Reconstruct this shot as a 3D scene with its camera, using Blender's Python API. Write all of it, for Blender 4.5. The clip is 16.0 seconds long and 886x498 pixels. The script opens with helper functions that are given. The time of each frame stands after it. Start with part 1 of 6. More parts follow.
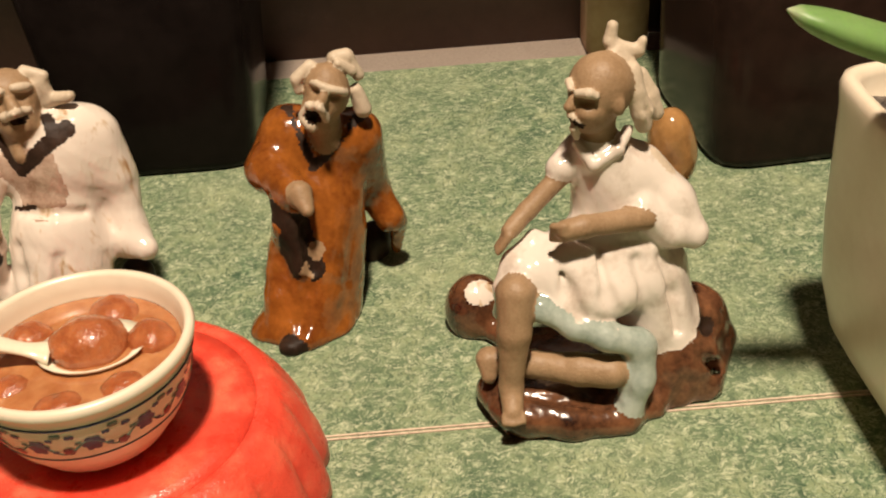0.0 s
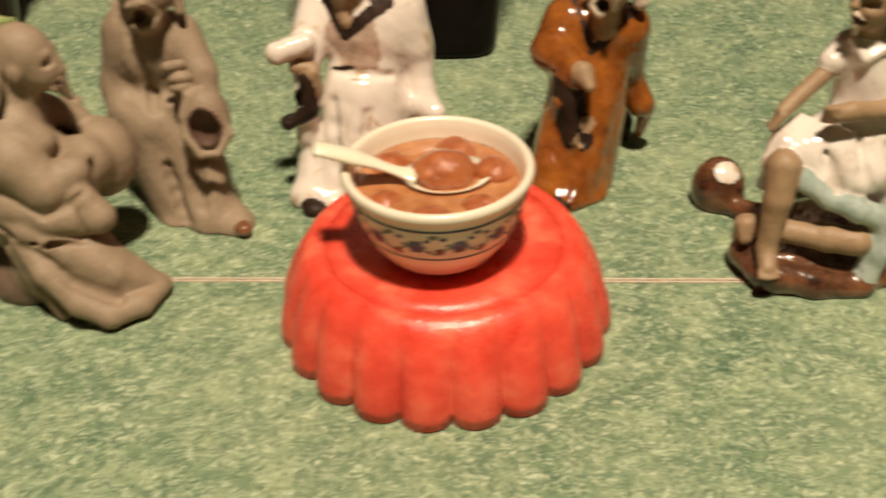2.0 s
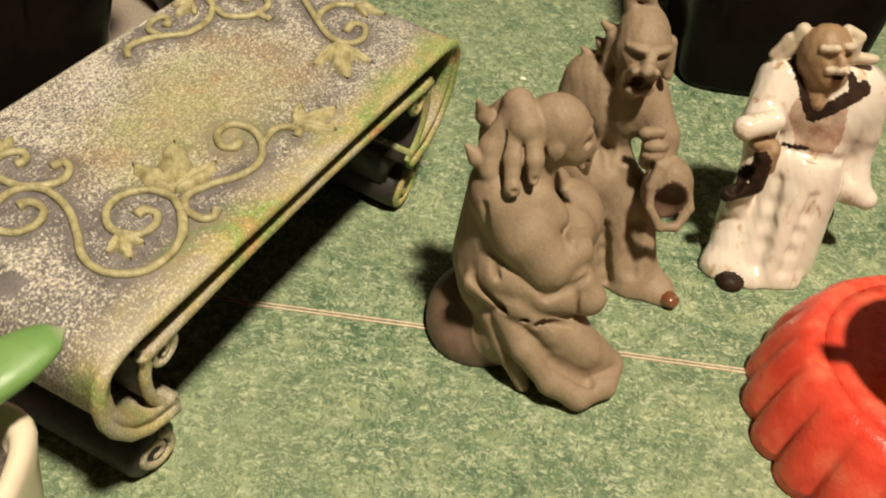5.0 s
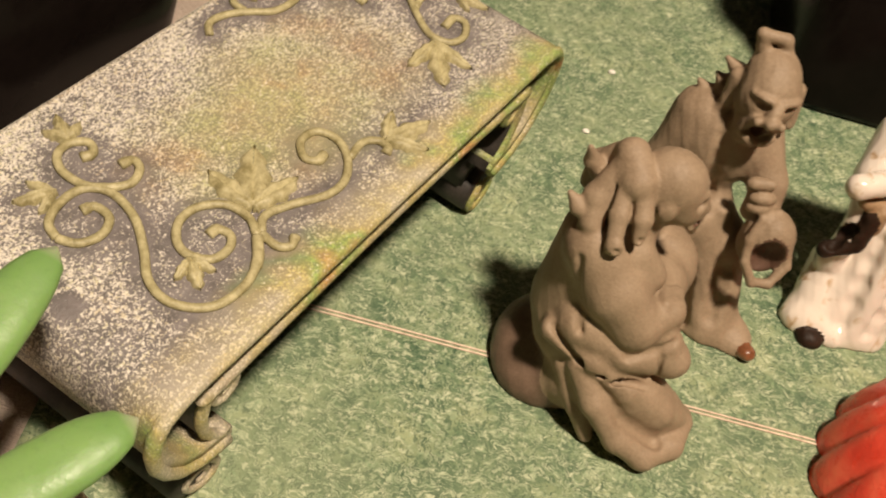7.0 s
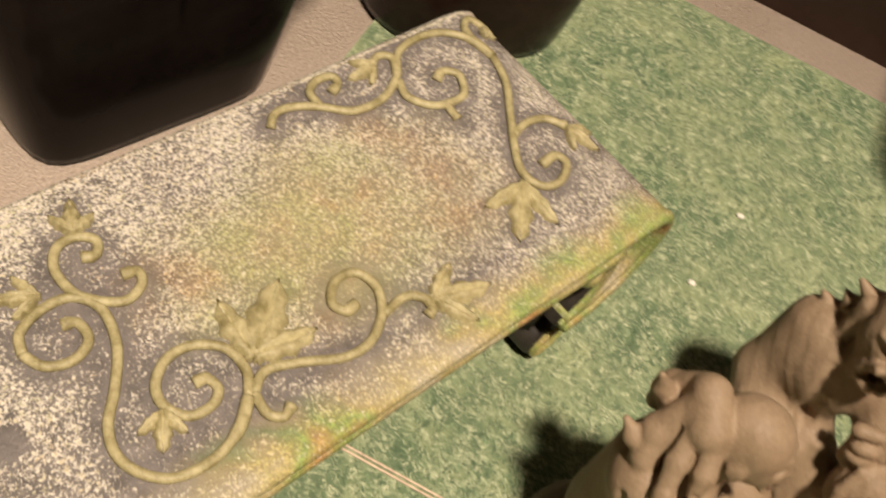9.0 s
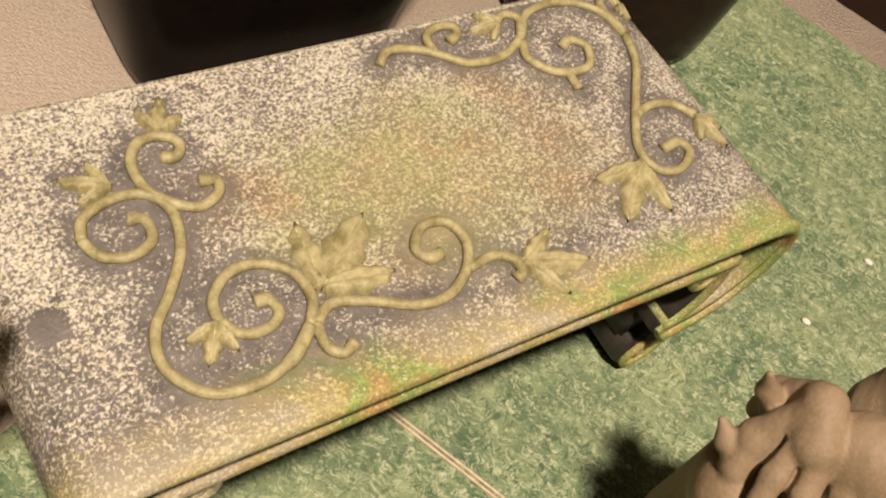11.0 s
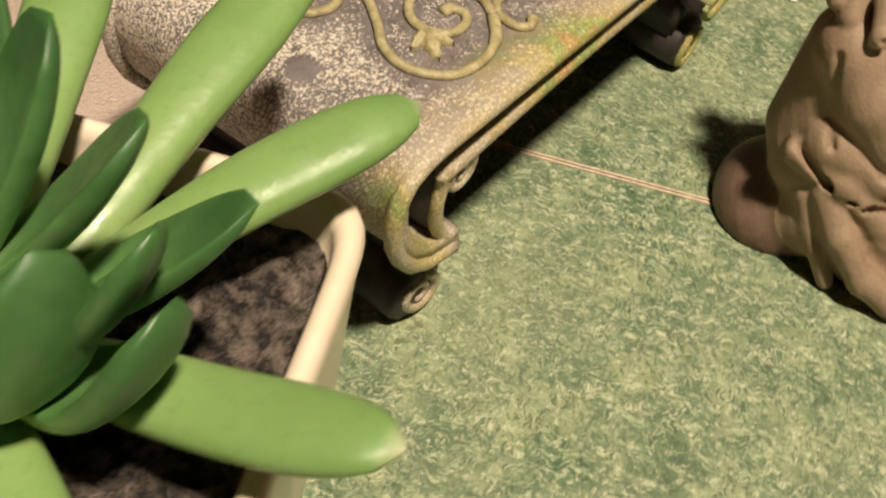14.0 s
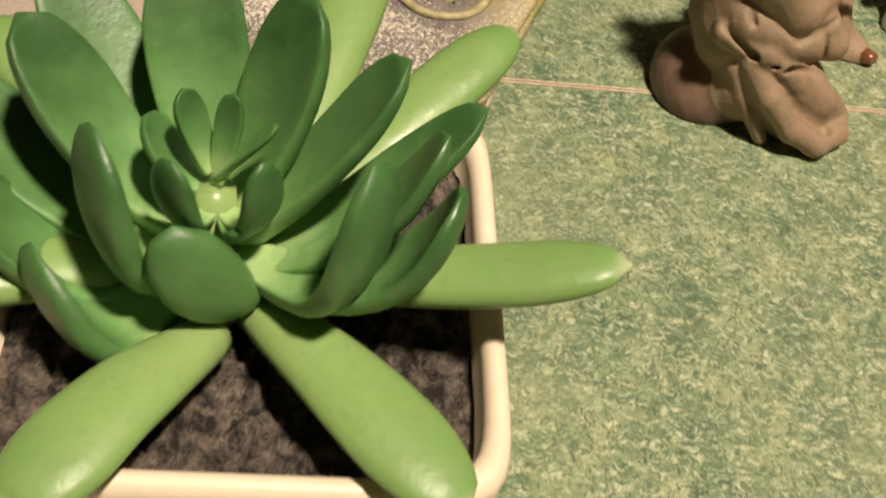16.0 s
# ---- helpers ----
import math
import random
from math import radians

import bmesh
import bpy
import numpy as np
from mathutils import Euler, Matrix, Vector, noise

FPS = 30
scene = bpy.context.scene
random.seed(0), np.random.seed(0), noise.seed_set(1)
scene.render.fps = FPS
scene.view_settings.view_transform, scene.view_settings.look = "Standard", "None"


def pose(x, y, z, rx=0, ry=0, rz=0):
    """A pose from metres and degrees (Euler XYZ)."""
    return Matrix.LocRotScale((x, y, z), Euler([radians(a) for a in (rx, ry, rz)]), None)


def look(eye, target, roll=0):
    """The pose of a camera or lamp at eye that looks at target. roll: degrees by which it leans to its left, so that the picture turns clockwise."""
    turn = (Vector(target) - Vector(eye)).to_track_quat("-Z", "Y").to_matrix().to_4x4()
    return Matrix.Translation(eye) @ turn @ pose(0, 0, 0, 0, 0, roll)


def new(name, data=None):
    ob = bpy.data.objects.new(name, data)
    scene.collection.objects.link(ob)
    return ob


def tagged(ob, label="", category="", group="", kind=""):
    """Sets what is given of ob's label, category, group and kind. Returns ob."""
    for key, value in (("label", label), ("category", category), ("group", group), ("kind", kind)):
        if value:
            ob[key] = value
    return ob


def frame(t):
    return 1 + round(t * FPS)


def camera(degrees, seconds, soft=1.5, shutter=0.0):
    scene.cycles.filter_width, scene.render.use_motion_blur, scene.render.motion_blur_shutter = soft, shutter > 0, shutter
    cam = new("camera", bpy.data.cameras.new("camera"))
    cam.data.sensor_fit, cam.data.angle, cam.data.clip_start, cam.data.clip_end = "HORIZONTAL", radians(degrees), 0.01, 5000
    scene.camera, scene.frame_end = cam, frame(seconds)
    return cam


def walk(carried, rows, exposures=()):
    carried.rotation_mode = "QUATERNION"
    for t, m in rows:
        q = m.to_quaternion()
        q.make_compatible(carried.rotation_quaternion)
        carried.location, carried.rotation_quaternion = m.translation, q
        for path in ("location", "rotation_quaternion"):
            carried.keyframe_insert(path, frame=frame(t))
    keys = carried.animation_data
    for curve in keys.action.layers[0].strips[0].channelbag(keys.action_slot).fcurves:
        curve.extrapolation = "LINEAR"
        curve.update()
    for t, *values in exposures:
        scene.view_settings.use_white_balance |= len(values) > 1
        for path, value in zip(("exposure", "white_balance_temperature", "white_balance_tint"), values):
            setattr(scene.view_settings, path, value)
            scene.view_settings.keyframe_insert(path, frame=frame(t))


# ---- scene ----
cam = camera(44.5, 16.0, 2.0, 0.5)
PATH = [
    (0, (0.02713, 0.01580, 0.14079), (0.03216, 0.22343, 0.00163), -3.88),
    (0.5, (0.02381, 0.01086, 0.14151), (0.02835, 0.21818, 0.00188), -3.79),
    (1, (0.01781, 0.00452, 0.14284), (0.02091, 0.21182, 0.00313), -4.22),
    (1.5, (0.00736, -0.00736, 0.14341), (0.00673, 0.19884, 0.00206), -3.65),
    (2, (-0.01794, -0.02164, 0.14825), (-0.02785, 0.17863, -0.00107), -1.64),
    (2.5, (-0.04164, -0.02814, 0.15251), (-0.05594, 0.17261, 0.00419), -0.37),
    (3, (-0.05832, -0.03477, 0.15688), (-0.07107, 0.16943, 0.01321), -0.22),
    (3.5, (-0.07794, -0.04046, 0.15844), (-0.08644, 0.16361, 0.01428), 1.18),
    (4, (-0.11160, -0.03449, 0.16207), (-0.10786, 0.16534, 0.01189), 4.59),
    (4.5, (-0.12681, -0.01836, 0.16193), (-0.12137, 0.17970, 0.00947), 8.13),
    (4.7, (-0.13022, -0.00332, 0.16577), (-0.12383, 0.18628, 0.00294), 8.88),
    (6.8, (-0.15213, 0.03044, 0.17540), (-0.13726, 0.20018, -0.00755), 17.71),
    (7, (-0.15335, 0.03639, 0.17435), (-0.14098, 0.20123, -0.01319), 18.48),
    (7.5, (-0.15122, 0.04934, 0.17341), (-0.14124, 0.20820, -0.01936), 18.72),
    (8, (-0.15188, 0.06014, 0.17585), (-0.14706, 0.21638, -0.01926), 18.49),
    (8.5, (-0.14963, 0.06758, 0.17652), (-0.14898, 0.22242, -0.01975), 22.54),
    (9, (-0.15197, 0.07941, 0.17526), (-0.16548, 0.23221, -0.02214), 24.31),
    (9.5, (-0.15509, 0.08616, 0.17106), (-0.17802, 0.23384, -0.02935), 25.64),
    (9.7, (-0.15442, 0.08480, 0.16880), (-0.18017, 0.23327, -0.03068), 26.24),
    (11.8, (-0.14112, 0.07131, 0.15156), (-0.18637, 0.22405, -0.04111), 23.73),
    (12, (-0.14118, 0.06801, 0.15064), (-0.18352, 0.22271, -0.04112), 24.78),
    (12.5, (-0.14109, 0.05607, 0.14907), (-0.17600, 0.21079, -0.04418), 23.10),
    (13, (-0.14429, 0.04492, 0.14826), (-0.17655, 0.20138, -0.04405), 20.66),
    (13.5, (-0.15472, 0.03185, 0.14037), (-0.18038, 0.19023, -0.05135), 15.55),
    (14, (-0.16386, 0.01504, 0.13643), (-0.17592, 0.18129, -0.04989), 12.41),
    (14.5, (-0.17642, 0.00605, 0.12952), (-0.17322, 0.17768, -0.05223), 11.86),
    (15, (-0.18370, -0.00056, 0.12837), (-0.17338, 0.17236, -0.05188), 9.63),
    (15.5, (-0.19044, -0.00457, 0.13885), (-0.17108, 0.16611, -0.04279), 9.29),
    (16, (-0.19738, -0.01264, 0.14688), (-0.16897, 0.15152, -0.03952), 11.01),
]
walk(cam, [(t, look(eye, target, roll)) for t, eye, target, roll in PATH],
     [(0, 0, 6500, 10), (1.5, 0, 6500, 10), (2.5, 0, 6300, 1), (4.5, 0, 6300, 1), (7, 0, 6500, 10), (16, 0, 6500, 10)])

# ---- light ----
world = bpy.data.worlds.new("room_dusk")
scene.world = world
world.use_nodes = True
wn = world.node_tree.nodes
wn["Background"].inputs[0].default_value = (0.95, 0.62, 0.40, 1)
wn["Background"].inputs[1].default_value = 0.05

lamp_data = bpy.data.lights.new("ceiling_bulb", "AREA")
lamp_data.shape, lamp_data.size = "DISK", 0.10
lamp_data.energy = 22.0
lamp_data.color = (1.0, 0.83, 0.64)
lamp = new("ceiling_bulb", lamp_data)
lamp.matrix_world = look((0.045, -0.15, 1.10), (-0.05, 0.17, 0))


# ---- materials ----
class Mat:
    """A small builder of node materials."""

    def __init__(self, name, rough=0.6, metal=0.0, coat=0.0, spec=0.5, sss=0.0):
        self.m = bpy.data.materials.new(name)
        self.m.use_nodes = True
        self.t = self.m.node_tree
        self.p = self.t.nodes["Principled BSDF"]
        self.p.inputs["Roughness"].default_value = rough
        self.p.inputs["Metallic"].default_value = metal
        self.p.inputs["Coat Weight"].default_value = coat
        self.p.inputs["Coat Roughness"].default_value = 0.08
        self.p.inputs["Specular IOR Level"].default_value = spec
        if sss:
            self.p.inputs["Subsurface Weight"].default_value = sss
            self.p.inputs["Subsurface Radius"].default_value = (1.0, 0.4, 0.2)
            self.p.inputs["Subsurface Scale"].default_value = 0.003
        self.c = self.t.nodes.new("ShaderNodeTexCoord").outputs["Object"]

    def node(self, kind, **inputs):
        n = self.t.nodes.new("ShaderNode" + kind)
        for k, v in inputs.items():
            self.put(n.inputs[k.replace("_", " ")], v)
        return n

    def put(self, socket, v):
        if isinstance(v, bpy.types.NodeSocket):
            self.t.links.new(v, socket)
        else:
            socket.default_value = v

    def noise(self, scale, detail=4, rough=0.6, dist=0.0, vec=None):
        return self.node("TexNoise", Vector=vec or self.c, Scale=scale, Detail=detail, Roughness=rough, Distortion=dist).outputs["Fac"]

    def stretch(self, angle, sx, sy, vec=None):
        n = self.node("Mapping", Vector=vec or self.c)
        n.inputs["Rotation"].default_value = (0, 0, radians(angle))
        n.inputs["Scale"].default_value = (sx, sy, 1)
        return n.outputs[0]

    def ramp(self, fac, stops, mode="LINEAR"):
        n = self.node("ValToRGB", Fac=fac)
        n.color_ramp.interpolation = mode
        e = n.color_ramp.elements
        while len(e) < len(stops):
            e.new(0.5)
        for el, (pos, col) in zip(e, stops):
            el.position = pos
            el.color = (*col, 1) if isinstance(col, tuple) else (col, col, col, 1)
        return n.outputs[0]

    def mix(self, fac, a, b, mode="MIX"):
        n = self.t.nodes.new("ShaderNodeMix")
        n.data_type, n.blend_type = "RGBA", mode
        self.put(n.inputs[0], fac)
        self.put(n.inputs[6], (*a, 1) if isinstance(a, tuple) else a)
        self.put(n.inputs[7], (*b, 1) if isinstance(b, tuple) else b)
        return n.outputs[2]

    def math(self, op, a, b=0.0):
        n = self.t.nodes.new("ShaderNodeMath")
        n.operation = op
        self.put(n.inputs[0], a)
        self.put(n.inputs[1], b)
        return n.outputs[0]

    def colour(self, v):
        self.put(self.p.inputs["Base Color"], (*v, 1) if isinstance(v, tuple) else v)
        return self

    def rough(self, v):
        self.put(self.p.inputs["Roughness"], v)
        return self

    def bump(self, height, dist, strength=1.0):
        n = self.node("Bump", Height=height, Distance=dist, Strength=strength)
        self.put(self.p.inputs["Normal"], n.outputs[0])
        return self


def speckled(name, dark, light, scale, rough, lo=0.35, hi=0.65, bump=0.0, coat=0.0, spec=0.5, sss=0.0):
    """Two tones mixed by a coarse and a fine noise."""
    m = Mat(name, rough, coat=coat, spec=spec, sss=sss)
    coarse, fine = m.noise(scale, 3), m.noise(scale * 6, 3)
    f = m.math("ADD", m.math("MULTIPLY", coarse, 0.7), m.math("MULTIPLY", fine, 0.3))
    m.colour(m.ramp(f, [(lo, dark), (hi, light)]))
    if bump:
        m.bump(fine, bump)
    return m.m


def grass_print():
    """Paper mat printed with short grass: strokes in several directions over blotches."""
    m = Mat("grass_print", 0.75, spec=0.25)
    warp = m.node("TexNoise", Vector=m.c, Scale=300, Detail=3).outputs["Color"]
    v = m.node("VectorMath", Vector=warp)
    v.operation = "SCALE"
    v.inputs["Scale"].default_value = 0.0056
    w = m.node("VectorMath", Vector=m.c)
    m.t.links.new(v.outputs[0], w.inputs[1])
    w = w.outputs[0]
    blotch = m.noise(95, 4, 0.6)
    broad = m.noise(26, 3, 0.5)
    ground = m.ramp(blotch, [(0.32, (0.055, 0.105, 0.058)), (0.5, (0.140, 0.20, 0.108)), (0.68, (0.29, 0.33, 0.18))])
    total = ground
    for i, (angle, lo) in enumerate(((14, 0.55), (68, 0.56), (118, 0.55), (156, 0.57), (95, 0.58))):
        blade = m.noise(1.0, 2, 0.5, 1.2, m.stretch(angle, 250 + 50 * i, 1250 + 150 * i, w))
        mask = m.ramp(blade, [(lo, 0.0), (lo + 0.07, 1.0)])
        tone = m.ramp(m.noise(150 + 37 * i, 3), [(0.35, (0.16, 0.25, 0.13)), (0.60, (0.52, 0.54, 0.37))])
        tuft = m.ramp(m.noise(300 + 45 * i, 2), [(0.44, 0.10), (0.54, 1.0)])
        total = m.mix(m.math("MULTIPLY", m.math("MULTIPLY", mask, tuft), 0.95), total, tone)
        shade = m.noise(1.0, 2, 0.5, 1.2, m.stretch(angle + 40, 1250 + 80 * i, 320, w))
        total = m.mix(m.math("MULTIPLY", m.math("MULTIPLY", m.ramp(shade, [(0.56, 0.0), (0.64, 1.0)]), m.ramp(m.noise(270 + 35 * i, 2), [(0.45, 0.05), (0.55, 1.0)])), 0.85), total, (0.042, 0.084, 0.046))
    total = m.mix(m.ramp(broad, [(0.35, 0.0), (0.75, 0.35)]), total, (0.36, 0.39, 0.23))
    m.colour(total)
    m.bump(m.noise(1500, 2), 0.00006)
    return m.m


GRASS = grass_print()
SEAM = speckled("seam_paper", (0.50, 0.36, 0.27), (0.75, 0.60, 0.46), 700, 0.7)


def cloth():
    m = Mat("cream_cloth", 0.9, spec=0.1)
    a = m.noise(1.0, 1, 0.5, 0, m.stretch(0, 900, 3200))
    b = m.noise(1.0, 1, 0.5, 0, m.stretch(0, 3200, 900))
    f = m.math("ADD", m.math("MULTIPLY", a, 0.5), m.math("MULTIPLY", b, 0.5))
    base = m.ramp(f, [(0.35, (0.62, 0.49, 0.40)), (0.6, (0.80, 0.67, 0.57))])
    m.colour(m.mix(m.ramp(m.noise(30), [(0.4, 0.0), (0.8, 0.4)]), base, (0.52, 0.40, 0.32)))
    m.bump(f, 0.0003)
    return m.m


CLOTH = cloth()
BOARD = speckled("brown_board", (0.060, 0.034, 0.026), (0.100, 0.058, 0.043), 40, 0.7)
POST = speckled("tan_board", (0.46, 0.28, 0.17), (0.62, 0.42, 0.28), 60, 0.6)
PLASTIC = speckled("black_plastic", (0.005, 0.0035, 0.003), (0.010, 0.007, 0.006), 50, 0.22, spec=0.08)
BROWN_POT = speckled("brown_glaze", (0.012, 0.007, 0.005), (0.026, 0.014, 0.010), 50, 0.18, spec=0.14)
CERAMIC = speckled("cream_ceramic", (0.74, 0.62, 0.47), (0.82, 0.71, 0.56), 60, 0.32, coat=0.2)
ROOM = speckled("room_plaster", (0.16, 0.11, 0.08), (0.20, 0.14, 0.10), 3, 0.9)


def jelly():
    m = Mat("red_silicone", 0.32, spec=0.5, sss=0.12)
    m.p.inputs["Subsurface Scale"].default_value = 0.004
    cloud = m.noise(120, 4)
    fine = m.noise(1400, 2)
    m.colour(m.ramp(cloud, [(0.3, (0.66, 0.045, 0.025)), (0.5, (0.80, 0.080, 0.045)), (0.7, (0.90, 0.17, 0.095))]))
    m.rough(m.ramp(m.noise(260, 3), [(0.3, 0.20), (0.7, 0.42)]))
    m.bump(m.math("ADD", fine, m.noise(420, 2)), 0.00014)
    return m.m


JELLY = jelly()


# ---- mesh helpers ----
def mesh_from(name, verts, faces, mats, smooth=True, index=None):
    me = bpy.data.meshes.new(name)
    me.from_pydata(verts, [], faces)
    for mt in mats if isinstance(mats, (list, tuple)) else [mats]:
        me.materials.append(mt)
    if index is not None:
        me.polygons.foreach_set("material_index", index)
    if smooth:
        me.polygons.foreach_set("use_smooth", [True] * len(me.polygons))
    me.update()
    return me


def clean(bm):
    bmesh.ops.recalc_face_normals(bm, faces=bm.faces)
    return bm


def part(name, bm, material, parent=None, label="", smooth=True):
    """One mesh object from a bmesh, under a thing or a part."""
    me = bpy.data.meshes.new(name)
    bm.to_mesh(me)
    bm.free()
    for mt in material if isinstance(material, (list, tuple)) else [material]:
        me.materials.append(mt)
    if smooth:
        me.polygons.foreach_set("use_smooth", [True] * len(me.polygons))
    ob = new(name, me)
    ob.parent = parent
    return tagged(ob, label)


def lathe(profile, steps=64, radius=None):
    """A turned body: profile of (r, z); radius(angle, r, z) may flute it."""
    bm = bmesh.new()
    rings = []
    for r, z in profile:
        ring = []
        for i in range(steps):
            a = 2 * math.pi * i / steps
            q = radius(a, r, z) if radius else r
            ring.append(bm.verts.new((q * math.cos(a), q * math.sin(a), z)))
        rings.append(ring)
    for lo, hi in zip(rings, rings[1:]):
        for i in range(steps):
            j = (i + 1) % steps
            bm.faces.new((lo[i], lo[j], hi[j], hi[i]))
    bm.faces.new(rings[0][::-1])
    bm.faces.new(rings[-1])
    return clean(bm)


def squircle(profile, steps=72, power=6.0):
    """A square body with rounded corners: profile of (half width, z)."""
    bm = bmesh.new()
    rings = []
    for r, z in profile:
        ring = []
        for i in range(steps):
            a = 2 * math.pi * i / steps
            c, s = math.cos(a), math.sin(a)
            q = r / (abs(c) ** power + abs(s) ** power) ** (1 / power)
            ring.append(bm.verts.new((q * c, q * s, z)))
        rings.append(ring)
    for lo, hi in zip(rings, rings[1:]):
        for i in range(steps):
            j = (i + 1) % steps
            bm.faces.new((lo[i], lo[j], hi[j], hi[i]))
    bm.faces.new(rings[0][::-1])
    bm.faces.new(rings[-1])
    return clean(bm)


def box(x0, x1, y0, y1, z0, z1, bevel=0.0):
    bm = bmesh.new()
    bmesh.ops.create_cube(bm, size=1)
    for v in bm.verts:
        v.co = ((x0 + x1) / 2 + v.co.x * (x1 - x0), (y0 + y1) / 2 + v.co.y * (y1 - y0), (z0 + z1) / 2 + v.co.z * (z1 - z0))
    if bevel:
        bmesh.ops.bevel(bm, geom=bm.edges[:], offset=bevel, segments=2, affect="EDGES")
    return bm


def glide(points, per=8):
    """A smooth line through a few points (Catmull-Rom)."""
    P = [Vector(p) for p in points]
    P = [2 * P[0] - P[1]] + P + [2 * P[-1] - P[-2]]
    out = []
    for a, b, c, d in zip(P, P[1:], P[2:], P[3:]):
        for i in range(per):
            t = i / per
            out.append(0.5 * (2 * b + (c - a) * t + (2 * a - 5 * b + 4 * c - d) * t * t + (3 * b - a - 3 * c + d) * t ** 3))
    return out + [P[-2]]


def tube(bm, line, radius, sides=8, flat=1.0, up=Vector((0, 0, 1))):
    """Sweep an oval along a line; radius may be a function of 0..1."""
    rings = []
    n = len(line)
    for i, p in enumerate(line):
        way = (line[min(i + 1, n - 1)] - line[max(i - 1, 0)]).normalized()
        side = way.cross(up)
        side = side.normalized() if side.length > 1e-6 else Vector((1, 0, 0))
        top = side.cross(way)
        r = radius(i / (n - 1)) if callable(radius) else radius
        rings.append([bm.verts.new(p + side * r * math.cos(2 * math.pi * k / sides) + top * r * flat * math.sin(2 * math.pi * k / sides)) for k in range(sides)])
    for lo, hi in zip(rings, rings[1:]):
        for k in range(sides):
            j = (k + 1) % sides
            bm.faces.new((lo[k], lo[j], hi[j], hi[k]))
    bm.faces.new(rings[0][::-1])
    bm.faces.new(rings[-1])
    return bm


# ---- setting ----
def setting():
    table = part("table_top", box(-1.0, 1.0, -0.7, 0.362, -0.03, -0.001), CLOTH)
    tagged(table, "cream woven cloth laid over the table top", "table", kind="structure")
    ground = part("ground", box(-0.2055, 0.32, -0.25, 0.328, -0.0009, 0.0), GRASS, smooth=False)
    tagged(ground, "green paper mat printed with short grass", "mat", kind="structure")
    seam = bmesh.new()
    for dy in (-0.00045, 0.00045):
        strip = box(-0.2055, 0.32, 0.1655 + dy - 0.0002, 0.1655 + dy + 0.0002, 0.00005, 0.0003)
        me = bpy.data.meshes.new("tmp")
        strip.to_mesh(me)
        strip.free()
        seam.from_mesh(me)
        bpy.data.meshes.remove(me)
    s = part("trim", seam, SEAM, smooth=False)
    tagged(s, "pale torn seam between the two grass sheets", "seam", kind="structure")
    back = part("wall_north", box(-1.0, 1.0, 0.344, 0.36, -0.001, 0.32), BOARD)
    tagged(back, "dark brown board behind the mat", "wall", kind="structure")
    post = part("panel_post", box(0.084, 0.103, 0.3285, 0.3435, -0.0008, 0.14, 0.001), POST)
    tagged(post, "tan wooden upright post against the brown board", "post")
    for name, b in (("wall_south", (-1.6, 1.6, -1.66, -1.6, -0.8, 1.6)), ("wall_east", (1.6, 1.66, -1.6, 1.2, -0.8, 1.6)),
                    ("wall_west", (-1.66, -1.6, -1.6, 1.2, -0.8, 1.6)), ("wall_far", (-1.6, 1.6, 1.2, 1.26, -0.8, 1.6)),
                    ("floor", (-1.66, 1.66, -1.66, 1.26, -0.85, -0.8)), ("ceiling", (-1.66, 1.66, -1.66, 1.26, 1.6, 1.66))):
        tagged(part(name, box(*b), ROOM), "dim plain plaster of the room", "room", kind="structure")


setting()


# ---- things on the mat ----
def jelly_mould():
    H = 0.0205
    def flute(a, r, z):
        f = min(1.0, max(0.0, (H - 0.0012 - z) / 0.012)) ** 0.8
        worn = noise.noise(Vector((2.5 * math.cos(a), 2.5 * math.sin(a), z * 90)))
        return r * (1 + f * 0.085 * (abs(math.sin(a * 10)) ** 0.62 - 0.66) + 0.006 * worn)
    thing = new("jelly_mould")
    tagged(thing, "translucent red fluted jelly mould turned upside down", "mould")
    wall = [(0.0322, 0.0), (0.0337, 0.0005), (0.0336, 0.0030), (0.0328, 0.0075), (0.0315, 0.0120), (0.0300, 0.0158), (0.0287, 0.0182), (0.0276, 0.0195), (0.0266, 0.0202), (0.0257, 0.0206), (0.0249, 0.0206), (0.0241, 0.0203), (0.0238, 0.0198)]
    part("fluted_wall", lathe(wall, 280, flute), JELLY, thing)
    part("base_disc", lathe([(0.0238, 0.0196), (0.0240, 0.0203), (0.0200, 0.0204), (0.012, 0.0203), (0.003, 0.0202)], 120), JELLY, thing)
    thing.matrix_world = pose(-0.0265, 0.1540, 0, 0, 0, 4)
    return thing


jelly_mould()


SYRUP = Mat("amber_syrup", 0.08, coat=0.5, sss=0.2)
SYRUP.colour(SYRUP.ramp(SYRUP.noise(260, 3), [(0.35, (0.34, 0.115, 0.038)), (0.65, (0.48, 0.20, 0.080))]))
SYRUP = SYRUP.m
SWEET = Mat("fried_dough", 0.22, coat=0.5, sss=0.2)
SWEET.colour(SWEET.ramp(SWEET.noise(420, 4), [(0.3, (0.28, 0.070, 0.022)), (0.7, (0.46, 0.150, 0.052))]))
SWEET.bump(SWEET.noise(1300, 3), 0.0003)
SWEET = SWEET.m
SPOON = speckled("spoon_porcelain", (0.74, 0.65, 0.48), (0.82, 0.74, 0.58), 200, 0.2, coat=0.4)
BLUE = speckled("cobalt_glaze", (0.022, 0.028, 0.065), (0.07, 0.085, 0.16), 900, 0.3)
MAROON = speckled("maroon_glaze", (0.09, 0.02, 0.03), (0.18, 0.05, 0.06), 900, 0.3)
SAGE = speckled("leaf_green_glaze", (0.06, 0.10, 0.08), (0.14, 0.19, 0.14), 900, 0.3)

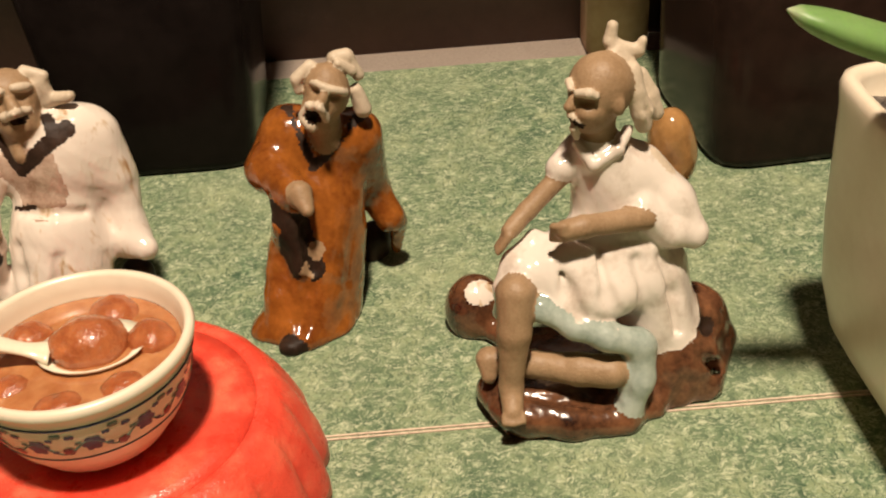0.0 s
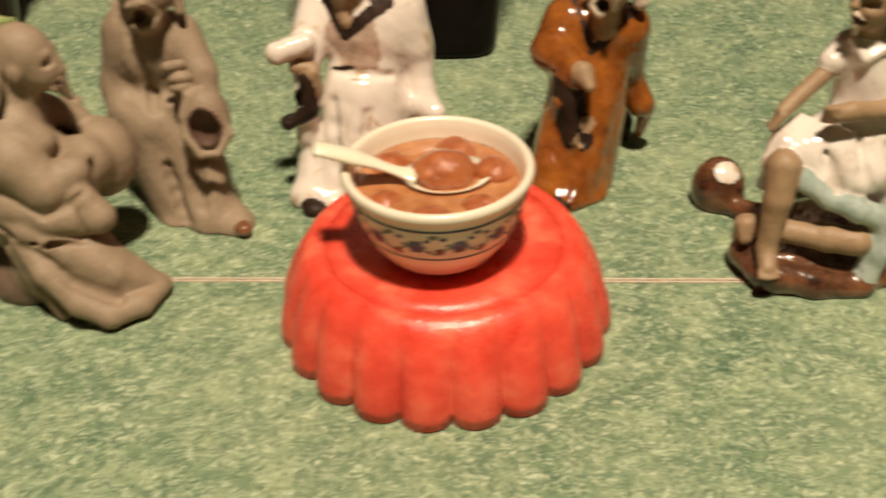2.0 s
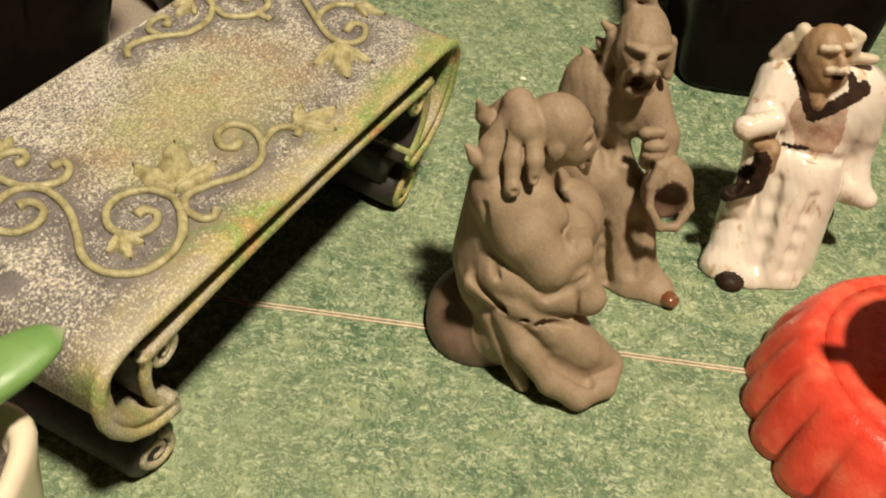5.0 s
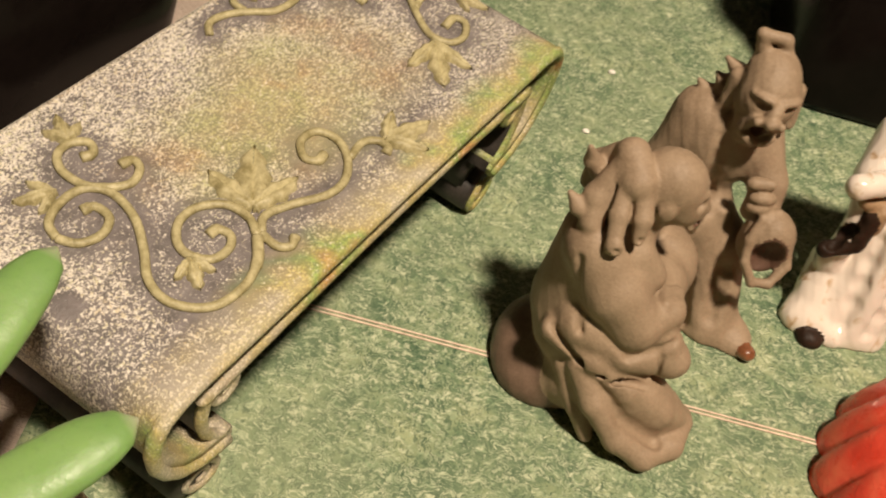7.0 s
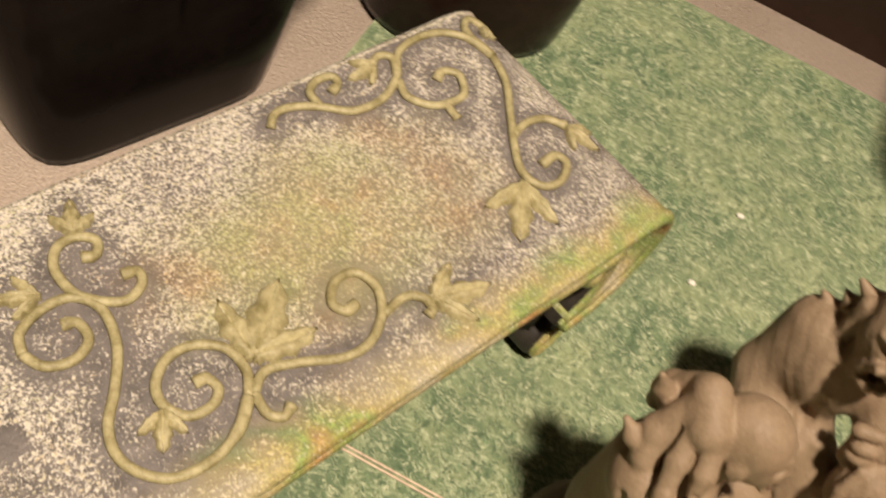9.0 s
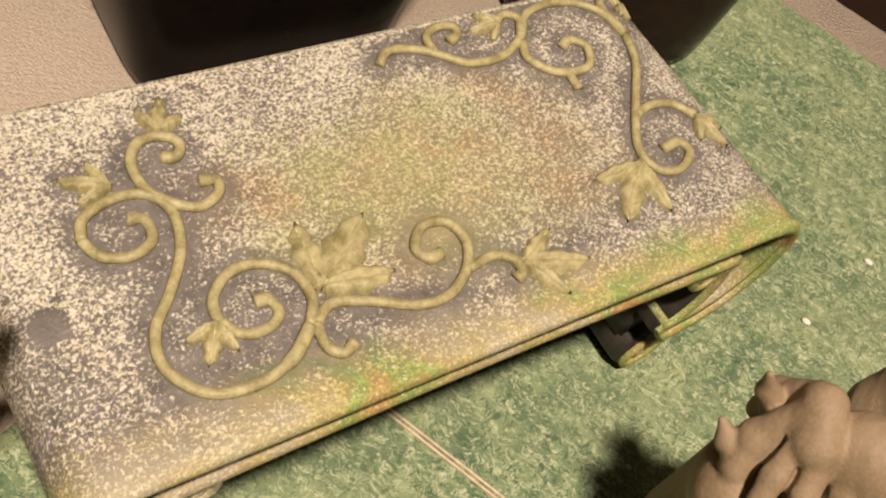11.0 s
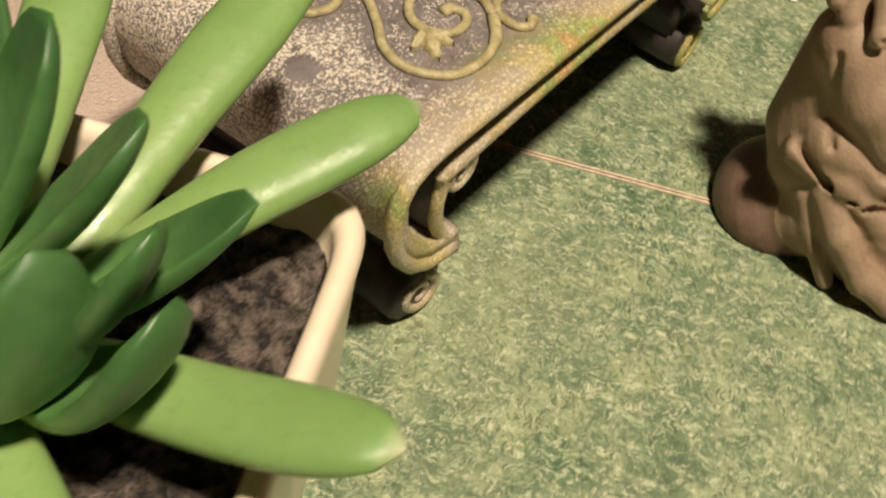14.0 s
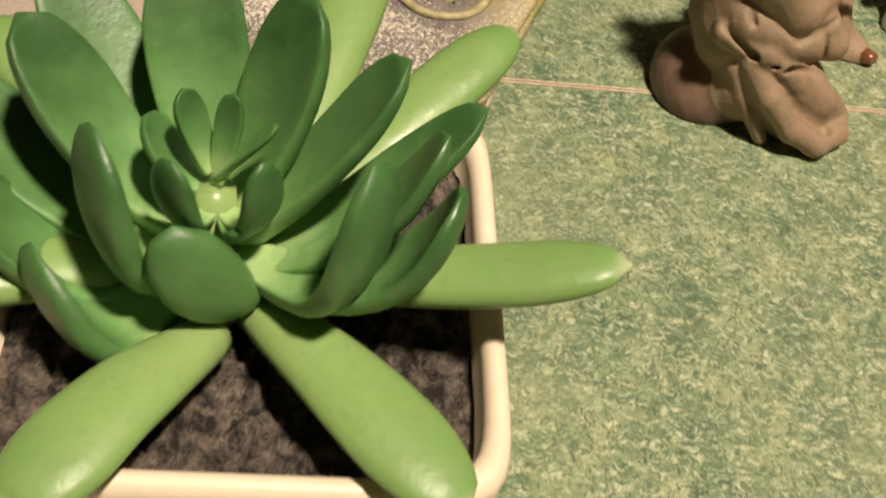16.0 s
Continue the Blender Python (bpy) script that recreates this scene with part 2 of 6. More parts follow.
BOWL = [(0.0065, 0.0), (0.0085, 0.0004), (0.0112, 0.0022), (0.0142, 0.0064), (0.0162, 0.0112), (0.0171, 0.0155), (0.0174, 0.0174), (0.0180, 0.0184),
        (0.0182, 0.0193), (0.0178, 0.0201), (0.0170, 0.0202), (0.0165, 0.0195), (0.0161, 0.0175), (0.0150, 0.0130), (0.0120, 0.0090), (0.004, 0.0085)]


def on_bowl(angle, z, out=0.00006):
    for (r0, z0), (r1, z1) in zip(BOWL[:8], BOWL[1:8]):
        if z0 <= z <= z1:
            r = r0 + (r1 - r0) * (z - z0) / (z1 - z0) + out
            return Vector((r * math.cos(angle), r * math.sin(angle), z))
    return Vector((BOWL[7][0] * math.cos(angle), BOWL[7][0] * math.sin(angle), z))


def bowl_mark(angle, z, size, petals, depth):
    """A painted flower: a lobed patch that lies on the bowl's side."""
    bm = bmesh.new()
    n = 24
    mid = bm.verts.new(on_bowl(angle, z, 0.00016))
    ring = []
    for i in range(n):
        a = 2 * math.pi * i / n
        r = size * (1 - depth + depth * abs(math.cos(a * petals / 2)))
        ring.append(bm.verts.new(on_bowl(angle + r * math.cos(a) / 0.0165, z + r * math.sin(a), 0.00010)))
    for i in range(n):
        bm.faces.new((mid, ring[i], ring[(i + 1) % n]))
    return clean(bm)


def dough_ball(r, squash, seed):
    bm = bmesh.new()
    bmesh.ops.create_icosphere(bm, subdivisions=4, radius=r)
    for v in bm.verts:
        d = v.co.normalized()
        k = 1 + 0.10 * noise.noise(d * 1.6 + Vector((seed, 0, 0))) + 0.035 * noise.noise(d * 5 + Vector((0, seed, 0)))
        v.co = Vector((v.co.x * k * squash, v.co.y * k, v.co.z * k * 0.86))
    return bm


def bowl():
    thing = new("rice_bowl")
    tagged(thing, "tiny blue-and-white bowl of brown sweets on the red mould", "bowl")
    body = part("bowl_body", lathe(BOWL, 96), CERAMIC, thing, "cream glazed bowl")
    rng = random.Random(4)
    for i in range(13):
        a = 2 * math.pi * i / 13 + 0.15
        part("flower", bowl_mark(a, 0.0122 + 0.0004 * rng.random(), 0.0017, 6, 0.25), BLUE, body, "cobalt blue flower")
        part("flower", bowl_mark(a + 0.26, 0.0105 + 0.0008 * rng.random(), 0.0010, 5, 0.3), MAROON, body, "maroon flower")
        for k, (da, dz, s) in enumerate(((0.12, 0.0018, 0.0006), (0.19, 0.0028, 0.0008), (0.30, 0.0022, 0.0007), (0.36, 0.0004, 0.00055), (0.14, -0.0012, 0.0005))):
            part("leaf", bowl_mark(a + da, 0.0122 + dz + 0.0004 * rng.random(), s, 2, 0.55), SAGE if k % 2 else BLUE, body)
    for z, w in ((0.0163, 0.00022), (0.0088, 0.00016)):
        bm = bmesh.new()
        tube(bm, [on_bowl(2 * math.pi * i / 96, z, 0.00002) for i in range(97)], w, 6)
        part("band", clean(bm), BLUE, body, "thin blue band")
    bm = bmesh.new()
    tube(bm, [on_bowl(2 * math.pi * i / 160, 0.0118 + 0.0013 * math.sin(2 * math.pi * 13 * i / 160), 0.0) for i in range(161)], 0.00016, 5)
    part("vine", clean(bm), SAGE, body)
    thing.matrix_world = pose(-0.0270, 0.1500, 0.0203)
    at = Vector((-0.0270, 0.1500, 0.0203))
    syrup = part("syrup", lathe([(0.0155, 0.0), (0.0158, 0.0003), (0.0152, 0.0004), (0.010, 0.00035), (0.001, 0.0003)], 64), SYRUP)
    syrup.location = at + Vector((0, 0, 0.0158))
    tagged(syrup, "glossy amber syrup filling the tiny bowl", "syrup")
    for i, (x, y, z, r, q) in enumerate(((0.0012, 0.0020, 0.0166, 0.0053, 1.2), (0.0105, 0.0030, 0.0150, 0.0044, 0.9), (-0.0092, 0.0052, 0.0150, 0.0042, 1.0), (0.0030, 0.0108, 0.0148, 0.0043, 1.15),
                                         (0.0080, -0.0080, 0.0140, 0.0040, 1.1), (-0.0010, -0.0112, 0.0138, 0.0040, 1.2), (-0.0095, -0.0060, 0.0136, 0.0040, 1.0))):
        b = part("dough_ball", dough_ball(r, q, i * 3.1), SWEET)
        b.matrix_world = pose(at.x + x, at.y + y, at.z + z, 0, 0, 40 * i)
        tagged(b, "brown fried dough ball soaked in syrup" if i else "brown fried dough ball lying in the spoon", "sweet", "sweets in the bowl")
    spoon = bmesh.new()
    n = 22
    rings = []
    for j in range(9):
        ring = []
        for i in range(n):
            a = 2 * math.pi * i / n
            rr = j / 4 if j < 5 else (8.6 - j) / 3.9
            h = -0.0026 * (1 - rr * rr) + (0.0006 if j < 5 else 0.0)
            ring.append(spoon.verts.new((0.0086 * rr * math.cos(a) + 1e-6 * j, 0.0066 * rr * math.sin(a), h if j < 5 else h + 0.0001)))
        rings.append(ring)
    for lo, hi in zip(rings, rings[1:]):
        for i in range(n):
            k = (i + 1) % n
            spoon.faces.new((lo[i], lo[k], hi[k], hi[i]))
    tube(spoon, glide([(-0.0065, 0, 0.0004), (-0.010, 0, 0.0020), (-0.016, 0, 0.0050), (-0.0245, 0, 0.0082)], 6), lambda t: 0.0030 - 0.0012 * math.sin(min(1, t * 1.4) * 3.1) - 0.0006 * t, 12, 0.42)
    sp = part("spoon", clean(spoon), SPOON)
    sp.matrix_world = pose(-0.0252, 0.1510, 0.0370, 0, 0, 8)
    return tagged(sp, "small white porcelain soup spoon resting in the bowl", "spoon")


bowl()


def dark_pot(label, at, w0, w1, h, turn, mat, power=7.0):
    pot = new("plant_pot")
    tagged(pot, label, "plant pot")
    part("pot_body", squircle([(w0 * 0.93, 0.0), (w0 * 0.985, 0.0008), (w0, 0.003), (w1, h - 0.006), (w1 - 0.0012, h - 0.006), (w1 * 0.9, h - 0.012)], 72, power), mat, pot)
    part("rim", squircle([(w1 - 0.001, h - 0.0062), (w1 + 0.002, h - 0.006), (w1 + 0.0024, h - 0.003), (w1 + 0.002, h), (w1 - 0.001, h), (w1 - 0.0016, h - 0.006)], 72, power), mat, pot)
    bed = part("soil", squircle([(w1 * 0.93, h - 0.0125), (w1 * 0.93, h - 0.0118), (w1 * 0.5, h - 0.0105)], 48, power), SOIL, pot)
    pot.matrix_world = pose(at[0], at[1], at[2], 0, 0, turn)
    return pot


SOIL = speckled("dark_soil", (0.022, 0.017, 0.014), (0.33, 0.265, 0.215), 420, 0.95, lo=0.42, hi=0.66, bump=0.0015)
dark_pot("black square tapered plastic pot on the mat", (-0.0395, 0.2965, 0), 0.0250, 0.0305, 0.085, 0, PLASTIC)
dark_pot("dark brown square pot standing on the mat", (0.1285, 0.2795, 0), 0.0280, 0.0293, 0.085, 5, BROWN_POT)
dark_pot("black square pot standing on the cream cloth", (-0.2495, 0.2205, -0.001), 0.0275, 0.036, 0.08, 64, PLASTIC)
dark_pot("dark brown round pot behind the stone bench", (-0.195, 0.292, 0.0), 0.027, 0.036, 0.08, 30, BROWN_POT, 2.6)


# ---- moulded clay figures ----
class Sculpt:
    """A solid built up from soft rounded strokes, like pressed clay; millimetres."""

    def __init__(self, mats):
        self.mats, self.ops = mats, []

    def cap(self, mat, a, ra, b, rb, k=1.3):
        self.ops.append(("add", mat, np.array(a), ra, np.array(b), rb, k))

    def ball(self, mat, a, r, k=1.0):
        self.ops.append(("oval", mat, np.array(a), np.array(r), None, 0, k))

    def cut(self, mat, a, ra, b, rb, k=0.6):
        self.ops.append(("cut", mat, np.array(a), ra, np.array(b), rb, k))

    def hole(self, mat, a, r, k=0.5):
        self.ops.append(("hole", mat, np.array(a), np.array(r), None, 0, k))

    def paint(self, mat, a, ra, b, rb):
        self.ops.append(("paint", mat, np.array(a), ra, np.array(b), rb, 0))

    def spot(self, mat, a, r):
        self.ops.append(("spot", mat, np.array(a), np.array(r), None, 0, 0))

    def build(self, voxel=0.36, wobble=0.08):
        lo, hi = np.full(3, 1e9), np.full(3, -1e9)
        for kind, _, a, ra, b, rb, k in self.ops:
            if kind in ("add", "oval"):
                for p, r in ((a, ra), (b, rb)) if b is not None else ((a, ra),):
                    lo, hi = np.minimum(lo, p - r), np.maximum(hi, p + r)
        lo[2] = max(lo[2], 0.0)
        lo, hi = lo - 3 * voxel, hi + 3 * voxel
        n = np.ceil((hi - lo) / voxel).astype(int) + 1
        axes = [lo[i] + voxel * np.arange(n[i]) for i in range(3)]
        D = np.full(n, 50.0, np.float32)
        best = np.full(n, 50.0, np.float32)
        M = np.zeros(n, np.int8)
        keys = list(self.mats)
        for kind, mat, a, ra, b, rb, k in self.ops:
            rr = np.max(ra) if b is None else max(ra, rb)
            q0, q1 = (a, a) if b is None else (np.minimum(a, b), np.maximum(a, b))
            pad = rr + k + 2.0
            sl = tuple(slice(max(0, int((q0[i] - pad - lo[i]) / voxel)), max(0, int((q1[i] + pad - lo[i]) / voxel) + 2)) for i in range(3))
            X, Y, Z = np.meshgrid(*[axes[i][sl[i]].astype(np.float32) for i in range(3)], indexing="ij")
            if X.size == 0:
                continue
            if b is None:
                e = np.sqrt(((X - a[0]) / ra[0]) ** 2 + ((Y - a[1]) / ra[1]) ** 2 + ((Z - a[2]) / ra[2]) ** 2)
                d = (e - 1) * np.min(ra)
            else:
                ab = b - a
                h = np.clip(((X - a[0]) * ab[0] + (Y - a[1]) * ab[1] + (Z - a[2]) * ab[2]) / max(ab @ ab, 1e-6), 0, 1)
                d = np.sqrt((X - a[0] - h * ab[0]) ** 2 + (Y - a[1] - h * ab[1]) ** 2 + (Z - a[2] - h * ab[2]) ** 2) - (ra + (rb - ra) * h)
            m = keys.index(mat)
            Ds, Ms, Bs = D[sl], M[sl], best[sl]
            if kind in ("add", "oval"):
                h = np.clip(0.5 + 0.5 * (Ds - d) / k, 0, 1)
                D[sl] = Ds * (1 - h) + d * h - k * h * (1 - h)
                near = d < Bs
                Ms[near] = m
                Bs[near] = d[near]
            elif kind in ("cut", "hole"):
                Ms[(-d > Ds - 0.4)] = m
                h = np.clip(0.5 - 0.5 * (Ds + d) / k, 0, 1)
                D[sl] = Ds * (1 - h) - d * h + k * h * (1 - h)
            else:
                Ms[d < 0] = m
        X, Y, Z = np.meshgrid(*[x.astype(np.float32) for x in axes], indexing="ij")
        D += wobble * (np.sin(X * 1.1 + 0.7 * Z + 1.3 * np.sin(Y * 0.8)) * np.sin(Y * 1.2 - 0.5 * Z) + 0.5 * np.sin(X * 2.9 + Y) * np.sin(Z * 2.3 - Y * 2.1))
        D = np.maximum(D, -Z)
        return self.skin(D, M, lo, voxel)

    def skin(self, D, M, lo, voxel):
        """Surface nets over the sampled solid."""
        s = D < 0
        corner = [(i, j, k) for i in (0, 1) for j in (0, 1) for k in (0, 1)]
        cut = lambda A, o: A[o[0]:A.shape[0] - 1 + o[0], o[1]:A.shape[1] - 1 + o[1], o[2]:A.shape[2] - 1 + o[2]]
        count = sum(cut(s, o).astype(np.int8) for o in corner)
        cells = np.argwhere((count > 0) & (count < 8))
        total, hits = np.zeros((len(cells), 3)), np.zeros(len(cells))
        for o in corner:
            for ax in range(3):
                if o[ax] == 0:
                    p = list(o)
                    p[ax] = 1
                    a = D[cells[:, 0] + o[0], cells[:, 1] + o[1], cells[:, 2] + o[2]]
                    b = D[cells[:, 0] + p[0], cells[:, 1] + p[1], cells[:, 2] + p[2]]
                    x = (a < 0) != (b < 0)
                    f = np.where(x, a / np.where(x, a - b, 1), 0)
                    add = np.tile(np.array(o, float), (len(cells), 1))
                    add[:, ax] += f
                    total += add * x[:, None]
                    hits += x
        verts = (cells + total / hits[:, None]) * voxel + lo
        number = np.full(count.shape, -1, np.int64)
        number[tuple(cells.T)] = np.arange(len(cells))
        faces, mats = [], []
        for ax in range(3):
            u, v = (ax + 1) % 3, (ax + 2) % 3
            one = [slice(None)] * 3
            two = [slice(None)] * 3
            one[ax], two[ax] = slice(0, -1), slice(1, None)
            edge = np.argwhere(s[tuple(one)] != s[tuple(two)])
            keep = (edge[:, u] > 0) & (edge[:, v] > 0) & (edge[:, u] < D.shape[u] - 1) & (edge[:, v] < D.shape[v] - 1)
            edge = edge[keep]
            quad = []
            for du, dv in ((-1, -1), (0, -1), (0, 0), (-1, 0)):
                c = edge.copy()
                c[:, u] += du
                c[:, v] += dv
                quad.append(number[tuple(c.T)])
            quad = np.stack(quad, 1)
            inside = s[tuple(edge.T)]
            quad[~inside] = quad[~inside][:, ::-1]
            far = edge.copy()
            far[:, ax] += 1
            mats.append(np.where(inside, M[tuple(edge.T)], M[tuple(far.T)]))
            faces.append(quad)
        faces, mats = np.concatenate(faces), np.concatenate(mats)
        for _ in range(1):
            acc, cnt = np.zeros_like(verts), np.zeros(len(verts))
            for i in range(4):
                for j in ((i + 1) % 4, (i + 3) % 4):
                    np.add.at(acc, faces[:, i], verts[faces[:, j]])
                    np.add.at(cnt, faces[:, i], 1)
            verts = 0.5 * verts + 0.5 * acc / np.maximum(cnt, 1)[:, None]
        verts[:, 2] = np.maximum(verts[:, 2], 0)
        return verts / 1000, faces, mats

    def place(self, name, label, at, voxel=0.36, wobble=0.08):
        verts, faces, mats = self.build(voxel, wobble)
        me = mesh_from(name, verts.tolist(), faces.tolist(), list(self.mats.values()), True, mats.astype(np.int32))
        ob = new(name, me)
        ob.location = (at[0], at[1], 0.0)
        return tagged(ob, label, "figurine", "clay figurines on the mat")


def glaze(name, dark, light, scale, rough=0.16, lo=0.35, hi=0.65):
    m = Mat(name, rough, coat=0.6 if rough < 0.3 else 0.0)
    f = m.math("ADD", m.math("MULTIPLY", m.noise(scale, 3), 0.75), m.math("MULTIPLY", m.noise(scale * 7, 3), 0.25))
    m.colour(m.ramp(f, [(lo, dark), (hi, light)]))
    m.bump(m.noise(scale * 3, 2), 0.0002, 0.6)
    return m.m


ORANGE = glaze("amber_glaze", (0.15, 0.040, 0.007), (0.34, 0.108, 0.018), 140)
WHITE = glaze("white_glaze", (0.50, 0.40, 0.32), (0.72, 0.63, 0.55), 130, lo=0.28, hi=0.5)
def streaked():
    """White glaze run thin over the folds, so that the brown clay shows in upright streaks."""
    m = Mat("streaked_white_glaze", 0.16, coat=0.6)
    n = m.node("Mapping", Vector=m.c)
    n.inputs["Scale"].default_value = (1.0, 1.0, 0.22)
    f = m.math("ADD", m.math("MULTIPLY", m.noise(330, 3, 0.55, 0.4, n.outputs[0]), 0.8), m.math("MULTIPLY", m.noise(130, 2), 0.2))
    m.colour(m.ramp(f, [(0.30, (0.34, 0.17, 0.06)), (0.36, (0.60, 0.46, 0.33)), (0.42, (0.74, 0.64, 0.55))]))
    m.bump(m.noise(420, 2), 0.0002, 0.6)
    return m.m


PALE = streaked()
THIN = glaze("thin_rosy_glaze", (0.30, 0.18, 0.12), (0.56, 0.41, 0.32), 260)
CELADON = glaze("celadon_glaze", (0.24, 0.29, 0.25), (0.44, 0.48, 0.42), 160)
ROCK = glaze("brown_rock_glaze", (0.025, 0.010, 0.006), (0.19, 0.078, 0.035), 170, 0.22)
TORTOISE = glaze("tan_glaze", (0.26, 0.13, 0.045), (0.42, 0.22, 0.08), 160)
DARK = glaze("dark_umber_glaze", (0.014, 0.008, 0.005), (0.042, 0.022, 0.014), 200, 0.5)
SHOE = glaze("brown_shoe_glaze", (0.10, 0.035, 0.015), (0.26, 0.10, 0.045), 300, 0.22)


def clay(name, dark, light, rough=0.62):
    m = Mat(name, rough, spec=0.35)
    f = m.math("ADD", m.math("MULTIPLY", m.noise(120, 3), 0.6), m.math("MULTIPLY", m.noise(1600, 3), 0.4))
    m.colour(m.ramp(f, [(0.35, dark), (0.65, light)]))
    m.bump(m.math("ADD", m.noise(2200, 2), m.noise(500, 3)), 0.00009)
    return m.m


SKIN = clay("bare_tan_clay", (0.26, 0.160, 0.085), (0.36, 0.235, 0.135), 0.5)
HAIR = clay("pale_clay", (0.50, 0.40, 0.29), (0.62, 0.51, 0.39), 0.5)
CLAY = clay("grey_brown_clay", (0.235, 0.165, 0.105), (0.33, 0.240, 0.160), 0.6)
DARK_CLAY = clay("dark_brown_clay", (0.085, 0.045, 0.030), (0.15, 0.085, 0.058), 0.5)
STUMP = clay("brown_stump_clay", (0.125, 0.078, 0.055), (0.20, 0.130, 0.092), 0.5)
DARK.node_tree.nodes["Principled BSDF"].inputs["Specular IOR Level"].default_value = 0.15
GLAZES = {"O": ORANGE, "S": SKIN, "D": DARK, "W": HAIR, "B": SHOE}


def amber_sage():
    f = Sculpt(GLAZES)
    f.ball('O', (-1.2, 9.0, 32.1), (10.9, 7.3, 10.1), k=4)
    f.cap('O', (-6.4, 10.0, 37.4), 5.9, (-10.5, 4.0, 32.4), 4.6, k=3)
    f.cap('O', (-10.7, 3.0, 33.0), 4.4, (-5.3, -5.0, 31.2), 3.4, k=2.5)
    f.cap('O', (7.3, 10.0, 35.5), 5.9, (9.1, 14.0, 20.7), 4.2, k=3)
    f.cap('O', (9.4, 14.0, 19.9), 3.7, (12.8, 11.0, 14.3), 3.5, k=2)
    f.cap('O', (-1.6, 4.0, 22.0), 9.5, (-6.1, -4.0, 0.0), 10.0, k=4)
    f.cap('O', (2.0, 3.0, 16.6), 5.3, (-0.4, -3.0, 0.2), 5.4, k=3)
    f.cap('O', (-14.4, -8.0, -0.3), 4.1, (-6.6, -13.0, 0.7), 2.8, k=2.5)
    f.cap('O', (-6.5, -13.0, 1.0), 2.8, (0.3, -9.0, -0.6), 2.9, k=2.5)
    f.cap('O', (1.3, -2.0, -1.5), 3.2, (-4.7, -6.0, -1.7), 3.7, k=2)
    f.cap('O', (14.6, 12.0, 12.3), 2.1, (13.6, 15.0, 3.4), 1.2, k=1.5)
    f.cap('S', (-3.9, -7.0, 32.3), 2.7, (-2.5, -10.0, 30.4), 1.4, k=1)
    f.cap('D', (-7.4, -4.0, 28.6), 3.0, (-4.4, -7.0, 15.3), 3.5, k=1.5)
    f.cut('D', (-4.0, -6.9, 24.9), 1.1, (-3.7, -7.8, 22.7), 1.3)
    f.cut('D', (-3.7, -7.8, 22.7), 1.3, (-3.4, -8.6, 20.5), 1.4)
    f.cut('D', (-3.4, -8.6, 20.5), 1.4, (-3.2, -9.4, 18.3), 1.6)
    f.cut('D', (-3.2, -9.4, 18.3), 1.6, (-2.9, -10.1, 15.9), 1.7)
    f.paint('S', (-2.1, -7.4, 19.6), 1.7, (-2.6, -8.7, 18.8), 1.7)
    f.paint('S', (-2.6, -8.7, 18.8), 1.7, (-3.1, -9.6, 17.8), 1.7)
    f.paint('S', (-3.1, -9.6, 17.8), 1.7, (-3.7, -10.2, 16.6), 1.7)
    f.paint('S', (-3.7, -10.2, 16.6), 1.7, (-4.3, -10.5, 15.2), 1.7)
    f.cap('D', (8.5, 18.0, 4.8), 3.9, (6.1, 20.0, -11.8), 3.3, k=1)
    f.paint('D', (-5.9, 9.5, 42.9), 1.3, (-4.6, 6.6, 41.0), 1.2)
    f.paint('D', (-4.6, 6.6, 41.0), 1.2, (-3.3, 4.4, 38.8), 1.1)
    f.paint('D', (-3.3, 4.4, 38.8), 1.1, (-2.1, 3.0, 36.2), 1.1)
    f.paint('D', (-2.1, 3.0, 36.2), 1.1, (-1.0, 2.3, 33.2), 1.0)
    f.paint('D', (8.4, 7.8, 40.3), 1.3, (5.7, 5.9, 38.5), 1.3)
    f.paint('D', (5.7, 5.9, 38.5), 1.3, (3.0, 3.8, 36.8), 1.2)
    f.paint('D', (3.0, 3.8, 36.8), 1.2, (0.2, 2.6, 34.6), 1.2)
    f.paint('D', (0.2, 2.6, 34.6), 1.2, (-2.7, 2.3, 32.0), 1.1)
    f.cap('S', (1.4, 4.0, 37.9), 2.5, (1.7, 4.0, 42.4), 3.4, k=1.5)
    f.ball('S', (3.2, 4.0, 49.1), (4.5, 4.5, 5.6), k=1)
    f.ball('S', (0.9, 2.0, 45.4), (3.4, 3.1, 3.6), k=1.5)
    f.cap('O', (-8.4, -5.8, 24.6), 1.6, (-9.9, -3.1, 17.5), 1.6, k=3)
    f.cap('O', (-9.9, -3.1, 17.5), 1.6, (-10.8, -4.8, 13.0), 1.7, k=3)
    f.cap('O', (-10.8, -4.8, 13.0), 1.7, (-11.7, -6.7, 8.6), 1.7, k=3)
    f.cap('O', (-11.7, -6.7, 8.6), 1.7, (-12.5, -8.5, 4.1), 1.7, k=3)
    f.cap('O', (1.5, -3.3, 22.1), 1.4, (0.6, -5.0, 17.7), 1.4, k=3)
    f.cap('O', (0.6, -5.0, 17.7), 1.4, (-0.3, -6.8, 13.3), 1.4, k=3)
    f.cap('O', (-0.3, -6.8, 13.3), 1.4, (-1.2, -8.5, 8.9), 1.4, k=3)
    f.cap('O', (-1.2, -8.5, 8.9), 1.4, (-2.1, -10.3, 4.4), 1.4, k=3)
    f.cut('O', (-5.0, -10.5, 13.6), 0.7, (-5.6, -11.4, 11.1), 0.7, k=2)
    f.cut('O', (-5.6, -11.4, 11.1), 0.7, (-6.2, -12.4, 8.6), 0.8, k=2)
    f.cut('O', (-6.2, -12.4, 8.6), 0.8, (-6.7, -13.4, 6.1), 0.8, k=2)
    f.cut('O', (-6.7, -13.4, 6.1), 0.8, (-7.2, -14.9, 4.1), 0.8, k=2)
